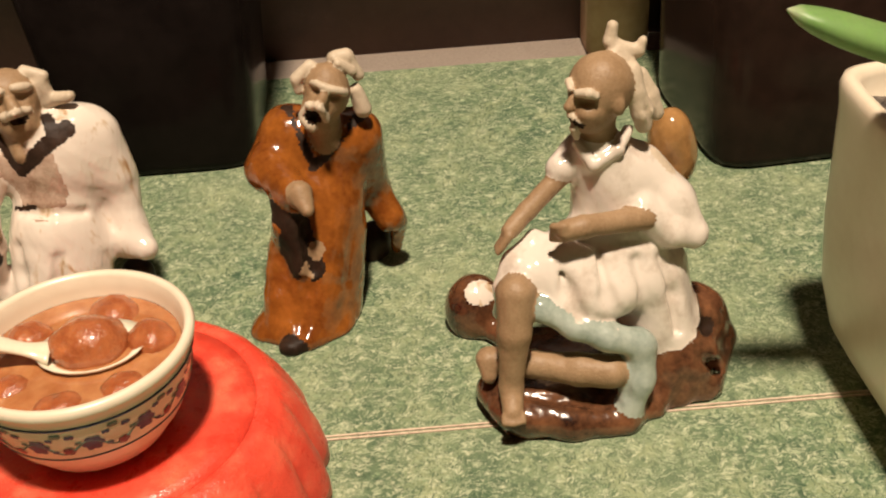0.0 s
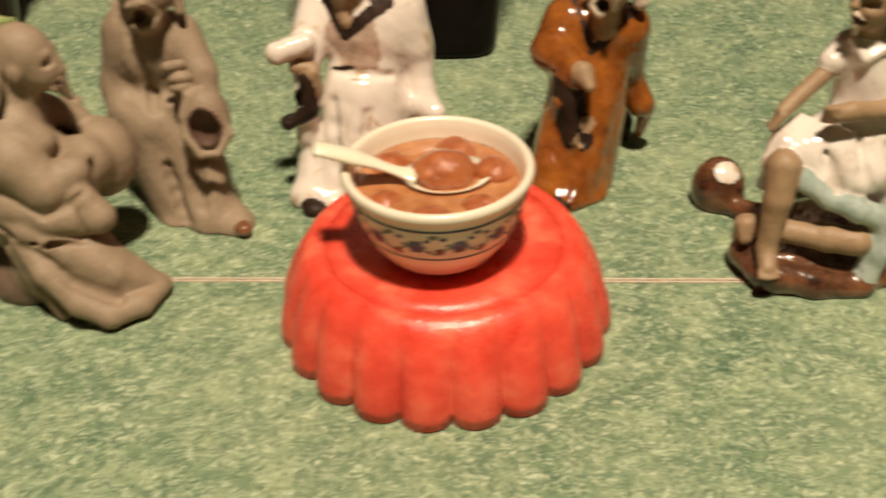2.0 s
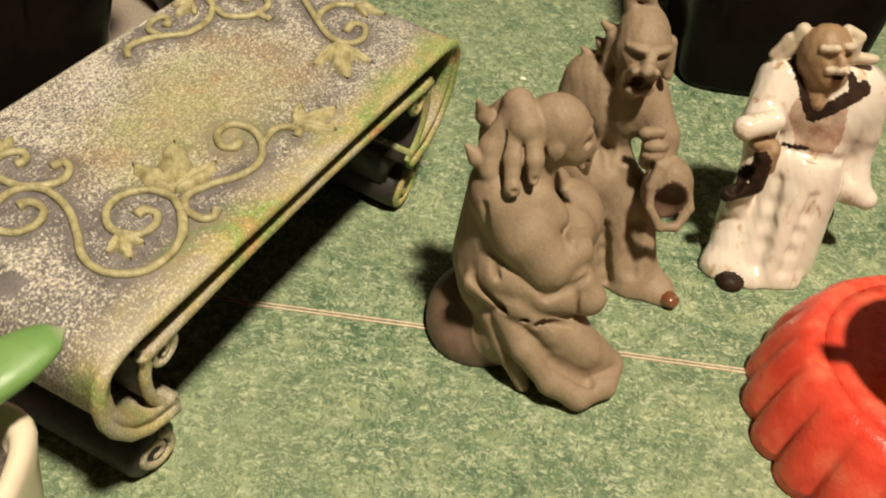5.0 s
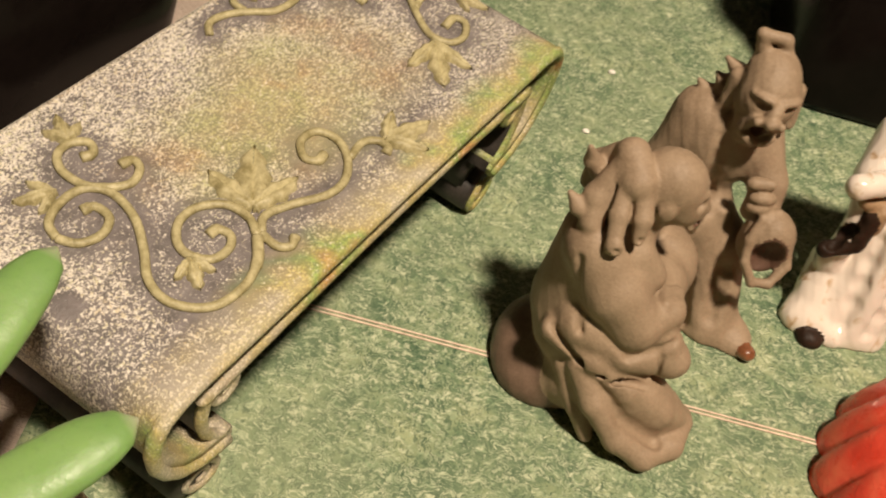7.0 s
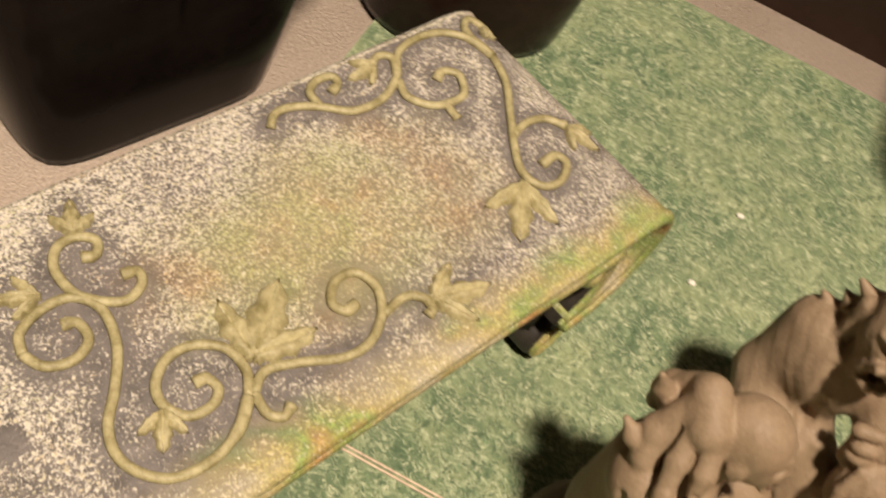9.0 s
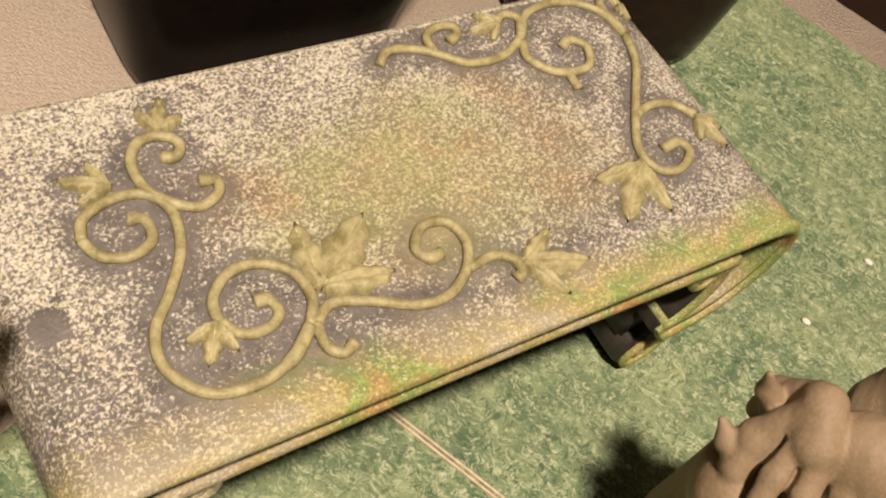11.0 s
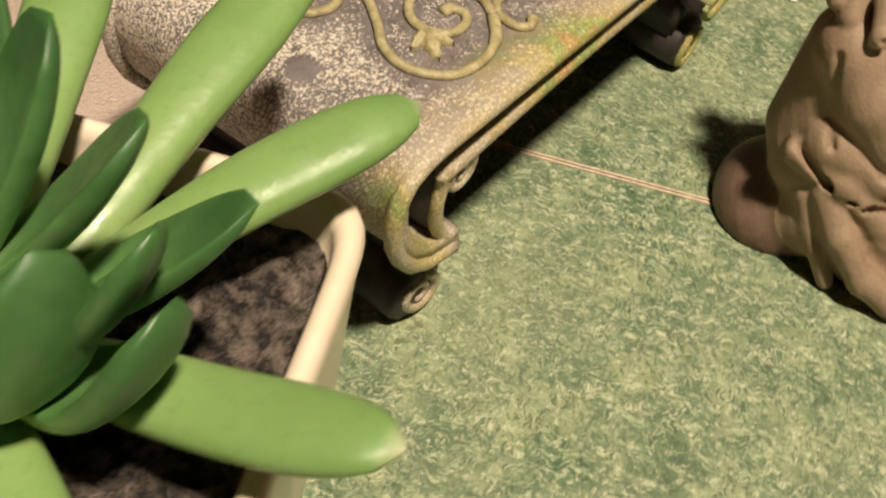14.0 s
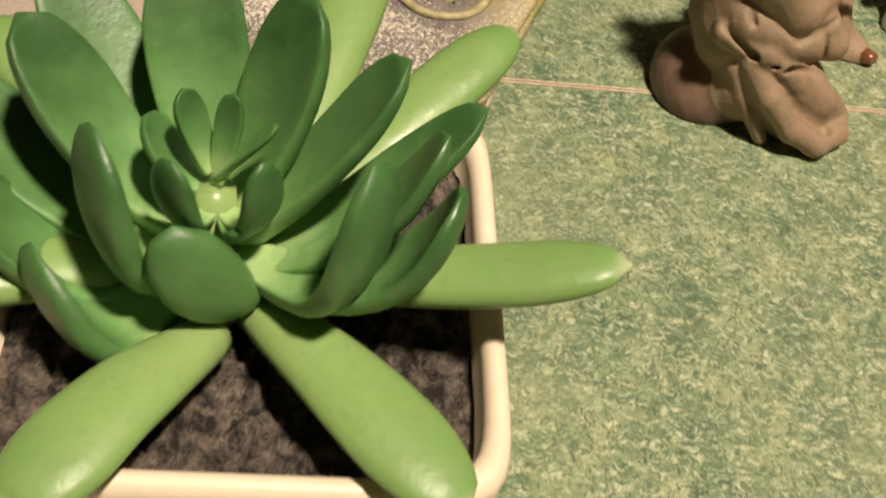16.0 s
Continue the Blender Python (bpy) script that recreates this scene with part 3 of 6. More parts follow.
    f.cap('S', (3.0, -0.3, 50.8), 0.8, (2.7, -0.6, 50.3), 0.8, k=1)
    f.cap('S', (2.7, -0.6, 50.3), 0.8, (2.4, -0.8, 49.9), 0.9, k=1)
    f.cap('S', (2.4, -0.8, 49.9), 0.9, (2.2, -1.0, 49.3), 1.0, k=1)
    f.cap('S', (2.2, -1.0, 49.3), 1.0, (1.9, -1.1, 48.8), 1.1, k=1)
    f.hole('S', (1.0, 0.3, 50.7), (0.8, 0.8, 0.5), k=1.2)
    f.hole('S', (5.0, -0.1, 49.6), (0.8, 0.8, 0.5), k=1.2)
    f.cap('W', (0.7, 1.3, 52.3), 0.5, (1.3, 0.7, 52.3), 0.6, k=.4)
    f.cap('W', (1.3, 0.7, 52.3), 0.6, (1.9, 0.2, 52.2), 0.6, k=.4)
    f.cap('W', (1.9, 0.2, 52.2), 0.6, (2.5, -0.1, 52.1), 0.6, k=.4)
    f.cap('W', (2.5, -0.1, 52.1), 0.6, (3.1, -0.4, 51.9), 0.7, k=.4)
    f.cap('W', (4.1, -0.5, 51.4), 0.7, (4.8, -0.3, 51.1), 0.7, k=.4)
    f.cap('W', (4.8, -0.3, 51.1), 0.7, (5.6, 0.1, 50.6), 0.7, k=.4)
    f.cap('W', (5.6, 0.1, 50.6), 0.7, (6.3, 0.7, 50.1), 0.7, k=.4)
    f.cap('W', (6.3, 0.7, 50.1), 0.7, (6.9, 1.6, 49.5), 0.7, k=.4)
    f.cap('W', (-2.3, 0.8, 45.2), 0.7, (-1.8, -0.1, 46.3), 0.7, k=.4)
    f.cap('W', (-1.8, -0.1, 46.3), 0.7, (-1.3, -0.3, 47.0), 0.7, k=.4)
    f.cap('W', (-1.3, -0.3, 47.0), 0.7, (-0.9, -0.4, 47.6), 0.7, k=.4)
    f.cap('W', (-0.9, -0.4, 47.6), 0.7, (-0.5, -0.2, 48.2), 0.8, k=.4)
    f.cap('W', (-0.4, -1.5, 48.8), 0.8, (0.1, -1.3, 48.5), 0.8, k=.4)
    f.cap('W', (0.1, -1.3, 48.5), 0.8, (0.6, -0.7, 48.2), 0.8, k=.4)
    f.cap('W', (0.6, -0.7, 48.2), 0.8, (1.4, -2.6, 48.9), 0.8, k=.4)
    f.cap('W', (1.4, -2.6, 48.9), 0.8, (1.9, -2.7, 48.8), 0.8, k=.4)
    f.cap('W', (2.0, -4.0, 49.4), 0.8, (2.3, -3.8, 48.6), 0.7, k=.4)
    f.cap('W', (2.3, -3.8, 48.6), 0.7, (2.3, -1.2, 46.6), 0.7, k=.4)
    f.cap('W', (2.3, -1.2, 46.6), 0.7, (2.5, -1.1, 45.8), 0.7, k=.4)
    f.cap('W', (2.5, -1.1, 45.8), 0.7, (2.7, -0.9, 44.9), 0.7, k=.4)
    f.cap('W', (-1.9, -0.4, 45.3), 0.9, (-1.5, -0.5, 44.9), 0.9, k=.4)
    f.cap('W', (-1.5, -0.5, 44.9), 0.9, (-1.1, -0.7, 44.5), 0.9, k=.4)
    f.cap('W', (-1.1, -0.7, 44.5), 0.9, (-0.7, -0.8, 44.1), 1.0, k=.4)
    f.cap('W', (-0.7, -0.8, 44.1), 1.0, (-0.3, -0.7, 43.6), 1.0, k=.4)
    f.hole('D', (0.3, -1.0, 46.2), (1.2, 1.0, 1.2), k=.3)
    f.cap('W', (5.0, 6.0, 55.1), 1.3, (7.4, 7.0, 54.7), 1.6, k=.5)
    f.cap('W', (7.4, 7.0, 54.7), 1.4, (9.5, 7.0, 50.6), 1.3, k=.5)
    f.cap('W', (5.9, 4.0, 54.7), 0.9, (8.3, 5.0, 52.3), 0.9, k=.5)
    f.cap('W', (-2.6, 4.0, 52.0), 1.2, (0.3, 5.0, 54.0), 1.4, k=.5)
    f.cap('W', (-2.4, 4.0, 51.8), 1.1, (-2.4, 4.0, 49.6), 1.0, k=.5)
    f.cap('W', (8.7, 6.0, 47.7), 1.4, (9.7, 6.0, 43.6), 1.9, k=.5)
    f.ball('D', (-9.0, -15.3, 1.0), (2.9, 2.3, 2.0), k=.6)
    f.place('sage_figurine', 'amber-glazed clay sage leaning forward, dark collar', (0.008, 0.208))


amber_sage()


def seated_sage():
    f = Sculpt({"W": WHITE, "H": HAIR, "S": SKIN, "G": CELADON, "R": ROCK, "T": TORTOISE, "D": DARK, "P": PALE})

    def run(kind, pts, k, mat):
        for (*a, ra), (*b, rb) in zip(pts, pts[1:]):
            if kind == "paint":
                f.paint(mat, a, ra, b, rb)
            else:
                (f.cap if kind == "cap" else f.cut)(mat, a, ra, b, rb, k)

    # rock: slab under the feet, seat, the tall boulder and a small one apart
    f.ball("R", (0, 0, 1), (22, 16, 6.5), k=3)
    run("cap", [(-21, -7, 4, 3.6), (-17, -14, 2.5, 3.2), (-8, -16, 2, 2.8), (2, -16, 1.6, 2.6)], 2.5, "R")
    f.ball("R", (-14, -11, 4), (9, 7, 3.2), k=1.5)
    f.ball("R", (14, -3, 5), (9, 9, 9), k=2)
    f.ball("R", (18.5, 3, 8), (7, 8, 8.5), k=1.2)
    run("cap", [(22, 3, 12, 2.6), (24, 2, 5, 3.2), (19, -8, 2, 3.4)], 1.6, "R")
    f.ball("R", (-22.6, 18.5, 4), (6.4, 6.2, 8), k=1)
    run("cap", [(-20, 14, 2, 2.4), (-14, 9, 2, 3)], 1.5, "R")
    f.spot("P", (-21, 14, 11), (4.2, 4, 2.6))
    f.hole("D", (19.5, -4.6, 13.2), (2.6, 1.6, 1.6), k=1)
    run("cut", [(12, -12, 12, 0.5), (14, -13, 6, 0.8), (12, -14, 1, 0.9)], 2, "R")
    run("cut", [(17, -10.5, 11, 0.4), (20, -8, 6, 0.7), (22, -6, 1, 0.7)], 2, "R")
    run("cut", [(-20, -12, 7.5, 0.4), (-10, -14.5, 6.6, 0.6), (-2, -15, 5.5, 0.5)], 1.5, "R")
    run("paint", [(9, -8, 14, 1.6), (13, -8, 12.5, 1.5), (16, -7, 13.5, 1.0)], 0, "P")
    # trunk and robe
    run("cap", [(-0.4, 4.5, 47, 5.2), (3, 6, 40, 7.4), (3.4, 5, 31, 8.6)], 3, "W")
    run("cap", [(4, 3, 27, 9), (-6, -2, 27, 7.5), (-14, -4.5, 28.2, 4.4)], 3, "W")
    f.ball("W", (-3, -6, 24.5), (10, 6.5, 5.5), k=3)
    run("cap", [(8, 0, 22, 7.5), (10.5, -2, 14, 7)], 3, "W")
    run("cap", [(12.5, 2, 24, 4), (14, 0, 13, 4)], 2, "W")
    run("cap", [(-12.5, -0.5, 33, 1.8), (-16.5, -3.5, 30.5, 1.9), (-19, -6, 27, 1.8)], 1.8, "W")
    # celadon hem and the flap between the legs
    run("cap", [(-18.6, -8, 26.2, 1.7), (-12.5, -10.2, 24.4, 2.0), (-7, -12, 21.4, 2.2), (-1, -13, 19, 2.4), (4.5, -12.4, 16.8, 2.8)], 1.6, "G")
    run("cap", [(-18.8, -7, 25.5, 1.5), (-19.4, -5.5, 21, 1.5)], 1.2, "G")
    run("cap", [(5, -11.8, 15.5, 3.3), (4.4, -13.6, 9.5, 3.2), (3.2, -15, 5, 2.6)], 1.4, "G")
    run("cut", [(2, -15.6, 14, 0.4), (1.6, -17, 8, 0.6)], 1.2, "G")
    for a, b, c in (((-9, -5.5, 31.5), (-8, -10.5, 28), (-6, -13, 24)), ((-2, -5, 32.5), (-1, -11.5, 27), (1, -13.4, 22)), ((5, -5.5, 30), (6.5, -9.5, 25), (8, -10, 18)), ((10, -4, 29), (12, -6, 22), (12.6, -7.5, 15))):
        run("cut", [(*a, 0.3), (*b, 0.6), (*c, 0.4)], 2.2, "W")
    run("cut", [(-7, -3.4, 33.6, 0.3), (0, -5.4, 34.2, 0.5), (8, -4, 32.6, 0.4)], 1.6, "W")
    # raised leg, crossed leg, feet with toes
    run("cap", [(-17, -9.4, 27.6, 3.5), (-17.6, -12, 21, 3.0), (-18.6, -13.6, 11, 2.2)], 0.8, "S")
    run("cap", [(-18.6, -13.8, 9.6, 2.3), (-18.8, -17.4, 7.4, 1.9)], 1, "S")
    for k in range(5):
        run("cap", [(-20.4 + 0.85 * k, -18.6 + 0.15 * abs(k - 2), 7.3, 0.62), (-20.6 + 0.9 * k, -19.8 + 0.2 * abs(k - 2), 6.5, 0.55)], 0.3, "S")
    run("cap", [(-22, -7, 11.6, 2.3), (-14, -10, 11.8, 2.5), (-6, -12.6, 11.9, 3.0), (-0.4, -13.8, 11.8, 3.1)], 1, "S")
    run("cap", [(-22.4, -8, 12, 2.0), (-22.2, -9.6, 9.6, 1.5)], 0.8, "S")
    for k in range(4):
        run("cut", [(-23.6 + k * 1.0, -11.4, 10.6, 0.2), (-23.6 + k * 1.0, -11, 8.4, 0.25)], 0.3, "S")
    # far arm and hand on the knee
    run("cap", [(-2.5, 8, 45.6, 3.8), (-7.2, 3.8, 44.6, 2.7)], 2, "W")
    run("cap", [(-7, 3.5, 43.6, 1.9), (-13.6, 0.2, 38.6, 1.7), (-17, -2.4, 36.4, 1.6)], 0.6, "S")
    for k in range(3):
        run("cap", [(-17.2, -2 - k * 0.9, 36.2, 0.8), (-19.4, -3 - k * 0.9, 33.6, 0.6)], 0.3, "S")
    # near sleeve, forearm and curled hand
    run("cap", [(7.4, 5.6, 42.6, 4.6), (12.6, 2.4, 36.6, 4.5), (16.4, -1.2, 32.4, 2.6)], 1.8, "W")
    run("cap", [(6.5, -1, 38, 3.0), (12, -2.6, 33.4, 2.6), (16.2, -2, 31.6, 2.0)], 1.4, "W")
    run("cap", [(6.6, -3, 37.2, 2.2), (-4.6, -7.2, 39.2, 1.9)], 0.5, "S")
    run("cap", [(-5, -7.4, 39.2, 2.1), (-8, -8, 39.2, 1.9)], 0.8, "S")
    for k in range(4):
        run("cap", [(-8.4, -9 + 0.3 * k, 40.6 - 1.0 * k, 0.75), (-10.2, -8 + 0.3 * k, 40.2 - 1.0 * k, 0.65)], 0.3, "S")
    # collar, neck, skull, face
    run("cap", [(-0.6, 4.4, 48, 3.2), (-0.6, 3.6, 54, 3.0)], 1, "S")
    run("paint", [(-3.5, 0.2, 50.5, 0.8), (-1.6, -1.4, 47, 0.9), (-1.2, -1.8, 45.2, 0.8)], 0, "S")
    run("cap", [(-4.6, 2, 50.6, 0.9), (-2, -0.8, 47.4, 1.0), (2.4, 0.4, 49.4, 1.0), (4.6, 3.6, 51.4, 1.0)], 0.6, "W")
    f.ball("S", (-0.4, 3.4, 60.2), (5.6, 5.4, 6.0), k=1)
    f.ball("S", (-2.6, 1.4, 56.8), (3.6, 3.6, 4.0), k=1.5)
    run("cap", [(-5.4, 0.4, 60.2, 0.7), (-6.4, -0.2, 58.6, 0.95)], 0.6, "S")
    f.ball("S", (-3.2, -1.6, 57.6), (1.7, 1.2, 1.3), k=0.8)
    f.hole("S", (-4.0, -1.5, 59.9), (1.2, 0.9, 0.6), k=0.7)
    run("cap", [(-5.0, -1.0, 61.4, 0.8), (-3.4, -2.2, 61.8, 0.9), (-2.2, -2.4, 61.2, 0.6)], 0.3, "H")
    run("cap", [(-6.0, 0.4, 61.6, 0.6), (-6.0, 2.6, 62, 0.7)], 0.3, "H")
    run("cap", [(-6.2, -0.4, 57.2, 0.7), (-4.8, -1.5, 56.2, 0.6)], 0.3, "H")
    run("cap", [(-5.4, -0.2, 54.6, 0.9), (-5.0, 0, 52.6, 0.6)], 0.3, "H")
    run("cut", [(-6.2, -0.6, 56.2, 0.3), (-4.6, -1.6, 55.6, 0.3)], 0.3, "D")
    f.ball("S", (1.8, -1.6, 58.6), (1.1, 0.8, 1.7), k=0.5)
    # topknot and ringlets
    run("cap", [(2.0, 7, 69.4, 1.0), (1.6, 6.6, 66.8, 1.2), (3.6, 6.6, 65.4, 1.3), (6.4, 6.6, 64.8, 1.2), (7.2, 6.6, 66.6, 0.8)], 0.4, "H")
    run("cap", [(2.6, 6, 65.2, 1.5), (4.6, 5.4, 62, 1.9)], 0.5, "H")
    run("cap", [(4.8, 4.4, 62, 1.9), (5.6, 3.2, 58.6, 1.7), (6.8, 3, 55, 2.0), (7.2, 3, 52.4, 1.5)], 0.4, "H")
    run("cap", [(6.8, 6, 60.6, 1.4), (8.6, 5.4, 57, 1.6), (9.8, 5, 53.6, 1.4)], 0.4, "H")
    run("cut", [(6.4, 1.4, 60, 0.3), (7.4, 1.4, 56, 0.5), (8.2, 1.8, 53, 0.3)], 0.4, "H")
    # straw hat slung on the back
    f.ball("T", (14.5, 12.5, 44), (4.2, 4.5, 6.2), k=1)
    f.ball("T", (16, 12.5, 40.5), (3.8, 4.5, 6.4), k=1)
    run("paint", [(8.5, 3.5, 50, 1.5), (10.5, 3.6, 47, 1.7), (12.6, 3, 43.6, 1.4)], 0, "H")
    f.place("sage_figurine", "white-robed clay sage resting on a brown rock", (0.06, 0.178), 0.34, 0.05)


seated_sage()


def pale_sage():
    f = Sculpt({"P": PALE, "S": SKIN, "D": DARK, "W": HAIR, "C": THIN})
    f.ball('P', (9.2, 7.0, 35.6), (11.3, 8.4, 12.8), k=4)
    f.cap('P', (18.1, 9.0, 41.3), 4.6, (20.8, 7.0, 28.0), 3.5, k=3)
    f.cap('P', (15.1, 9.0, 42.8), 4.9, (19.4, 8.0, 32.3), 4.4, k=3)
    f.cap('P', (20.3, 7.0, 28.0), 3.2, (21.7, 3.0, 19.4), 4.1, k=2)
    f.cap('P', (21.7, 2.0, 19.1), 3.8, (24.8, -0.0, 18.3), 2.6, k=1.5)
    f.cap('P', (7.3, 2.0, 22.6), 9.7, (5.1, -6.0, 2.3), 9.3, k=4)
    f.cap('P', (11.1, 0.0, 19.7), 5.9, (11.8, -6.0, 2.6), 5.1, k=3)
    f.cap('P', (-3.7, -2.0, 11.6), 4.5, (-4.7, -10.0, 1.7), 5.0, k=3)
    f.cap('P', (-6.9, -11.0, 1.4), 3.9, (0.4, -14.0, 0.6), 2.6, k=2)
    f.cap('P', (0.5, -13.0, 0.4), 2.9, (10.1, -12.0, 0.4), 3.0, k=2)
    f.cap('D', (19.3, 8.0, 6.8), 3.7, (18.4, 6.0, -6.7), 3.1, k=1)
    f.cap('P', (-2.1, 8.0, 41.7), 5.5, (-5.4, 1.0, 34.7), 4.3, k=3)
    f.cap('P', (-5.5, 0.0, 35.2), 3.7, (-4.8, -5.0, 25.1), 2.9, k=2)
    f.cap('P', (-4.8, -5.0, 25.1), 2.9, (-6.0, -5.0, 15.0), 2.6, k=2)
    f.cap('P', (-10.7, -6.0, 37.2), 2.8, (-4.5, -4.0, 38.8), 2.5, k=1.5)
    f.cap('S', (-6.9, -5.0, 33.3), 1.8, (-2.9, -5.0, 32.8), 1.6, k=.6)
    f.cap('S', (-2.9, -6.0, 32.1), 1.6, (-2.2, -6.0, 27.4), 1.3, k=.6)
    f.cap('D', (-4.3, -6.0, 30.5), 2.0, (-4.3, -7.0, 22.9), 1.7, k=1)
    f.cap('D', (-4.3, -7.0, 22.9), 1.9, (-9.6, -8.0, 20.3), 1.9, k=1)
    f.cut('D', (-6.5, -6.9, 26.8), 1.1, (-7.1, -6.8, 25.4), 1.2, k=.6)
    f.cut('D', (-7.1, -6.8, 25.4), 1.2, (-7.6, -6.1, 23.7), 1.2, k=.6)
    f.cut('D', (-7.6, -6.1, 23.7), 1.2, (-8.3, -7.4, 23.0), 1.3, k=.6)
    f.cut('D', (-8.3, -7.4, 23.0), 1.3, (-9.0, -8.7, 22.4), 1.3, k=.6)
    f.paint('C', (4.5, 0.0, 39.0), 5.0, (7.5, -2.0, 33.0), 4.6)
    f.paint('C', (9.0, -1.0, 42.0), 2.5, (10.5, -1.5, 34.0), 2.2)
    f.paint('D', (-1.4, 8.7, 46.9), 2.0, (0.1, 5.5, 45.3), 1.9)
    f.paint('D', (0.1, 5.5, 45.3), 1.9, (1.7, 4.1, 43.1), 1.8)
    f.paint('D', (1.7, 4.1, 43.1), 1.8, (3.2, 1.8, 41.2), 1.7)
    f.paint('D', (3.2, 1.8, 41.2), 1.7, (4.8, 0.4, 38.9), 1.6)
    f.paint('D', (4.7, -0.7, 39.5), 1.6, (7.0, 0.3, 40.9), 1.6)
    f.paint('D', (7.0, 0.3, 40.9), 1.6, (9.3, 0.8, 42.6), 1.7)
    f.paint('D', (9.3, 0.8, 42.6), 1.7, (11.6, 1.8, 44.1), 1.8)
    f.paint('D', (11.6, 1.8, 44.1), 1.8, (14.0, 3.6, 45.2), 1.9)
    f.paint('D', (10.5, 4.4, 47.7), 1.3, (11.1, 3.4, 47.0), 1.3)
    f.paint('D', (11.1, 3.4, 47.0), 1.3, (11.5, 2.2, 46.5), 1.3)
    f.paint('D', (11.5, 2.2, 46.5), 1.3, (12.0, 0.8, 46.0), 1.3)
    f.paint('D', (12.0, 0.8, 46.0), 1.3, (12.6, 0.2, 45.2), 1.3)
    f.cap('S', (4.5, 4.0, 44.6), 2.8, (4.9, 0.4, 41.7), 1.1, k=1)
    f.cut('P', (1.0, -5.5, 24.0), 0.7, (1.1, -7.6, 19.4), 0.8, k=2)
    f.cut('P', (1.1, -7.6, 19.4), 0.8, (1.2, -9.8, 14.8), 0.9, k=2)
    f.cut('P', (1.2, -9.8, 14.8), 0.9, (1.3, -11.9, 10.2), 0.9, k=2)
    f.cut('P', (1.3, -11.9, 10.2), 0.9, (1.5, -13.9, 5.5), 1.0, k=2)
    f.cut('P', (9.5, -8.0, 22.5), 0.7, (9.0, -9.6, 18.3), 0.8, k=2)
    f.cut('P', (9.0, -9.6, 18.3), 0.8, (8.5, -11.2, 14.0), 0.8, k=2)
    f.cut('P', (8.5, -11.2, 14.0), 0.8, (8.0, -12.8, 9.6), 0.8, k=2)
    f.cut('P', (8.0, -12.8, 9.6), 0.8, (7.5, -14.5, 5.3), 0.9, k=2)
    f.cut('P', (2.7, -1.9, 30.2), 0.6, (5.5, -3.2, 30.6), 0.6, k=1.5)
    f.cut('P', (5.5, -3.2, 30.6), 0.6, (8.3, -3.6, 30.5), 0.6, k=1.5)
    f.cut('P', (8.3, -3.6, 30.5), 0.6, (11.2, -3.0, 30.0), 0.6, k=1.5)
    f.cut('P', (11.2, -3.0, 30.0), 0.6, (14.4, -0.9, 28.6), 0.6, k=1.5)
    f.paint('D', (1.4, 0.1, 30.1), 0.6, (2.4, -0.6, 30.6), 0.6)
    f.paint('D', (2.4, -0.6, 30.6), 0.6, (3.4, -1.1, 30.9), 0.6)
    f.paint('D', (3.4, -1.1, 30.9), 0.6, (4.4, -1.4, 31.2), 0.6)
    f.paint('D', (4.4, -1.4, 31.2), 0.6, (5.5, -1.6, 31.4), 0.6)
    f.ball('D', (-4.1, -15.9, 0.9), (3.2, 2.9, 2.2), k=.6)
    f.ball('S', (3.9, 6.0, 51.2), (5.6, 5.4, 6.6), k=1)
    f.ball('S', (5.5, 3.0, 47.9), (3.7, 3.4, 3.7), k=1.5)
    f.cap('S', (5.8, 1.1, 53.0), 0.8, (5.9, 0.9, 52.6), 0.9, k=1)
    f.cap('S', (5.9, 0.9, 52.6), 0.9, (6.1, 0.7, 52.3), 1.0, k=1)
    f.cap('S', (6.1, 0.7, 52.3), 1.0, (6.3, 0.5, 51.9), 1.0, k=1)
    f.cap('S', (6.3, 0.5, 51.9), 1.0, (6.4, 0.4, 51.5), 1.1, k=1)
    f.hole('S', (3.6, 0.7, 52.8), (0.8, 0.8, 0.6), k=1.2)
    f.hole('S', (7.8, 2.4, 53.1), (0.8, 0.8, 0.6), k=1.2)
    f.cap('W', (1.4, 1.7, 54.6), 0.7, (2.2, 1.4, 54.8), 0.7, k=.4)
    f.cap('W', (2.2, 1.4, 54.8), 0.7, (2.9, 1.3, 55.0), 0.8, k=.4)
    f.cap('W', (2.9, 1.3, 55.0), 0.8, (3.7, 1.2, 55.2), 0.8, k=.4)
    f.cap('W', (3.7, 1.2, 55.2), 0.8, (4.4, 1.3, 55.3), 0.8, k=.4)
    f.cap('W', (6.9, 2.3, 55.5), 0.8, (7.4, 2.8, 55.3), 0.8, k=.4)
    f.cap('W', (7.4, 2.8, 55.3), 0.8, (7.9, 3.3, 55.1), 0.8, k=.4)
    f.cap('W', (7.9, 3.3, 55.1), 0.8, (8.4, 4.0, 54.8), 0.8, k=.4)
    f.cap('W', (8.4, 4.0, 54.8), 0.8, (8.9, 5.0, 54.5), 0.7, k=.4)
    f.cap('W', (3.8, 0.3, 50.4), 0.7, (4.3, 0.3, 50.5), 0.8, k=.4)
    f.cap('W', (4.3, 0.3, 50.5), 0.8, (4.8, 0.3, 50.6), 0.8, k=.4)
    f.cap('W', (4.8, 0.3, 50.6), 0.8, (5.3, 0.3, 50.7), 0.8, k=.4)
    f.cap('W', (5.3, 0.3, 50.7), 0.8, (6.1, -1.0, 51.3), 0.8, k=.4)
    f.cap('W', (6.9, -1.8, 51.9), 0.7, (7.2, -0.8, 51.6), 0.7, k=.4)
    f.cap('W', (7.2, -0.8, 51.6), 0.7, (7.3, 1.3, 50.9), 0.7, k=.4)
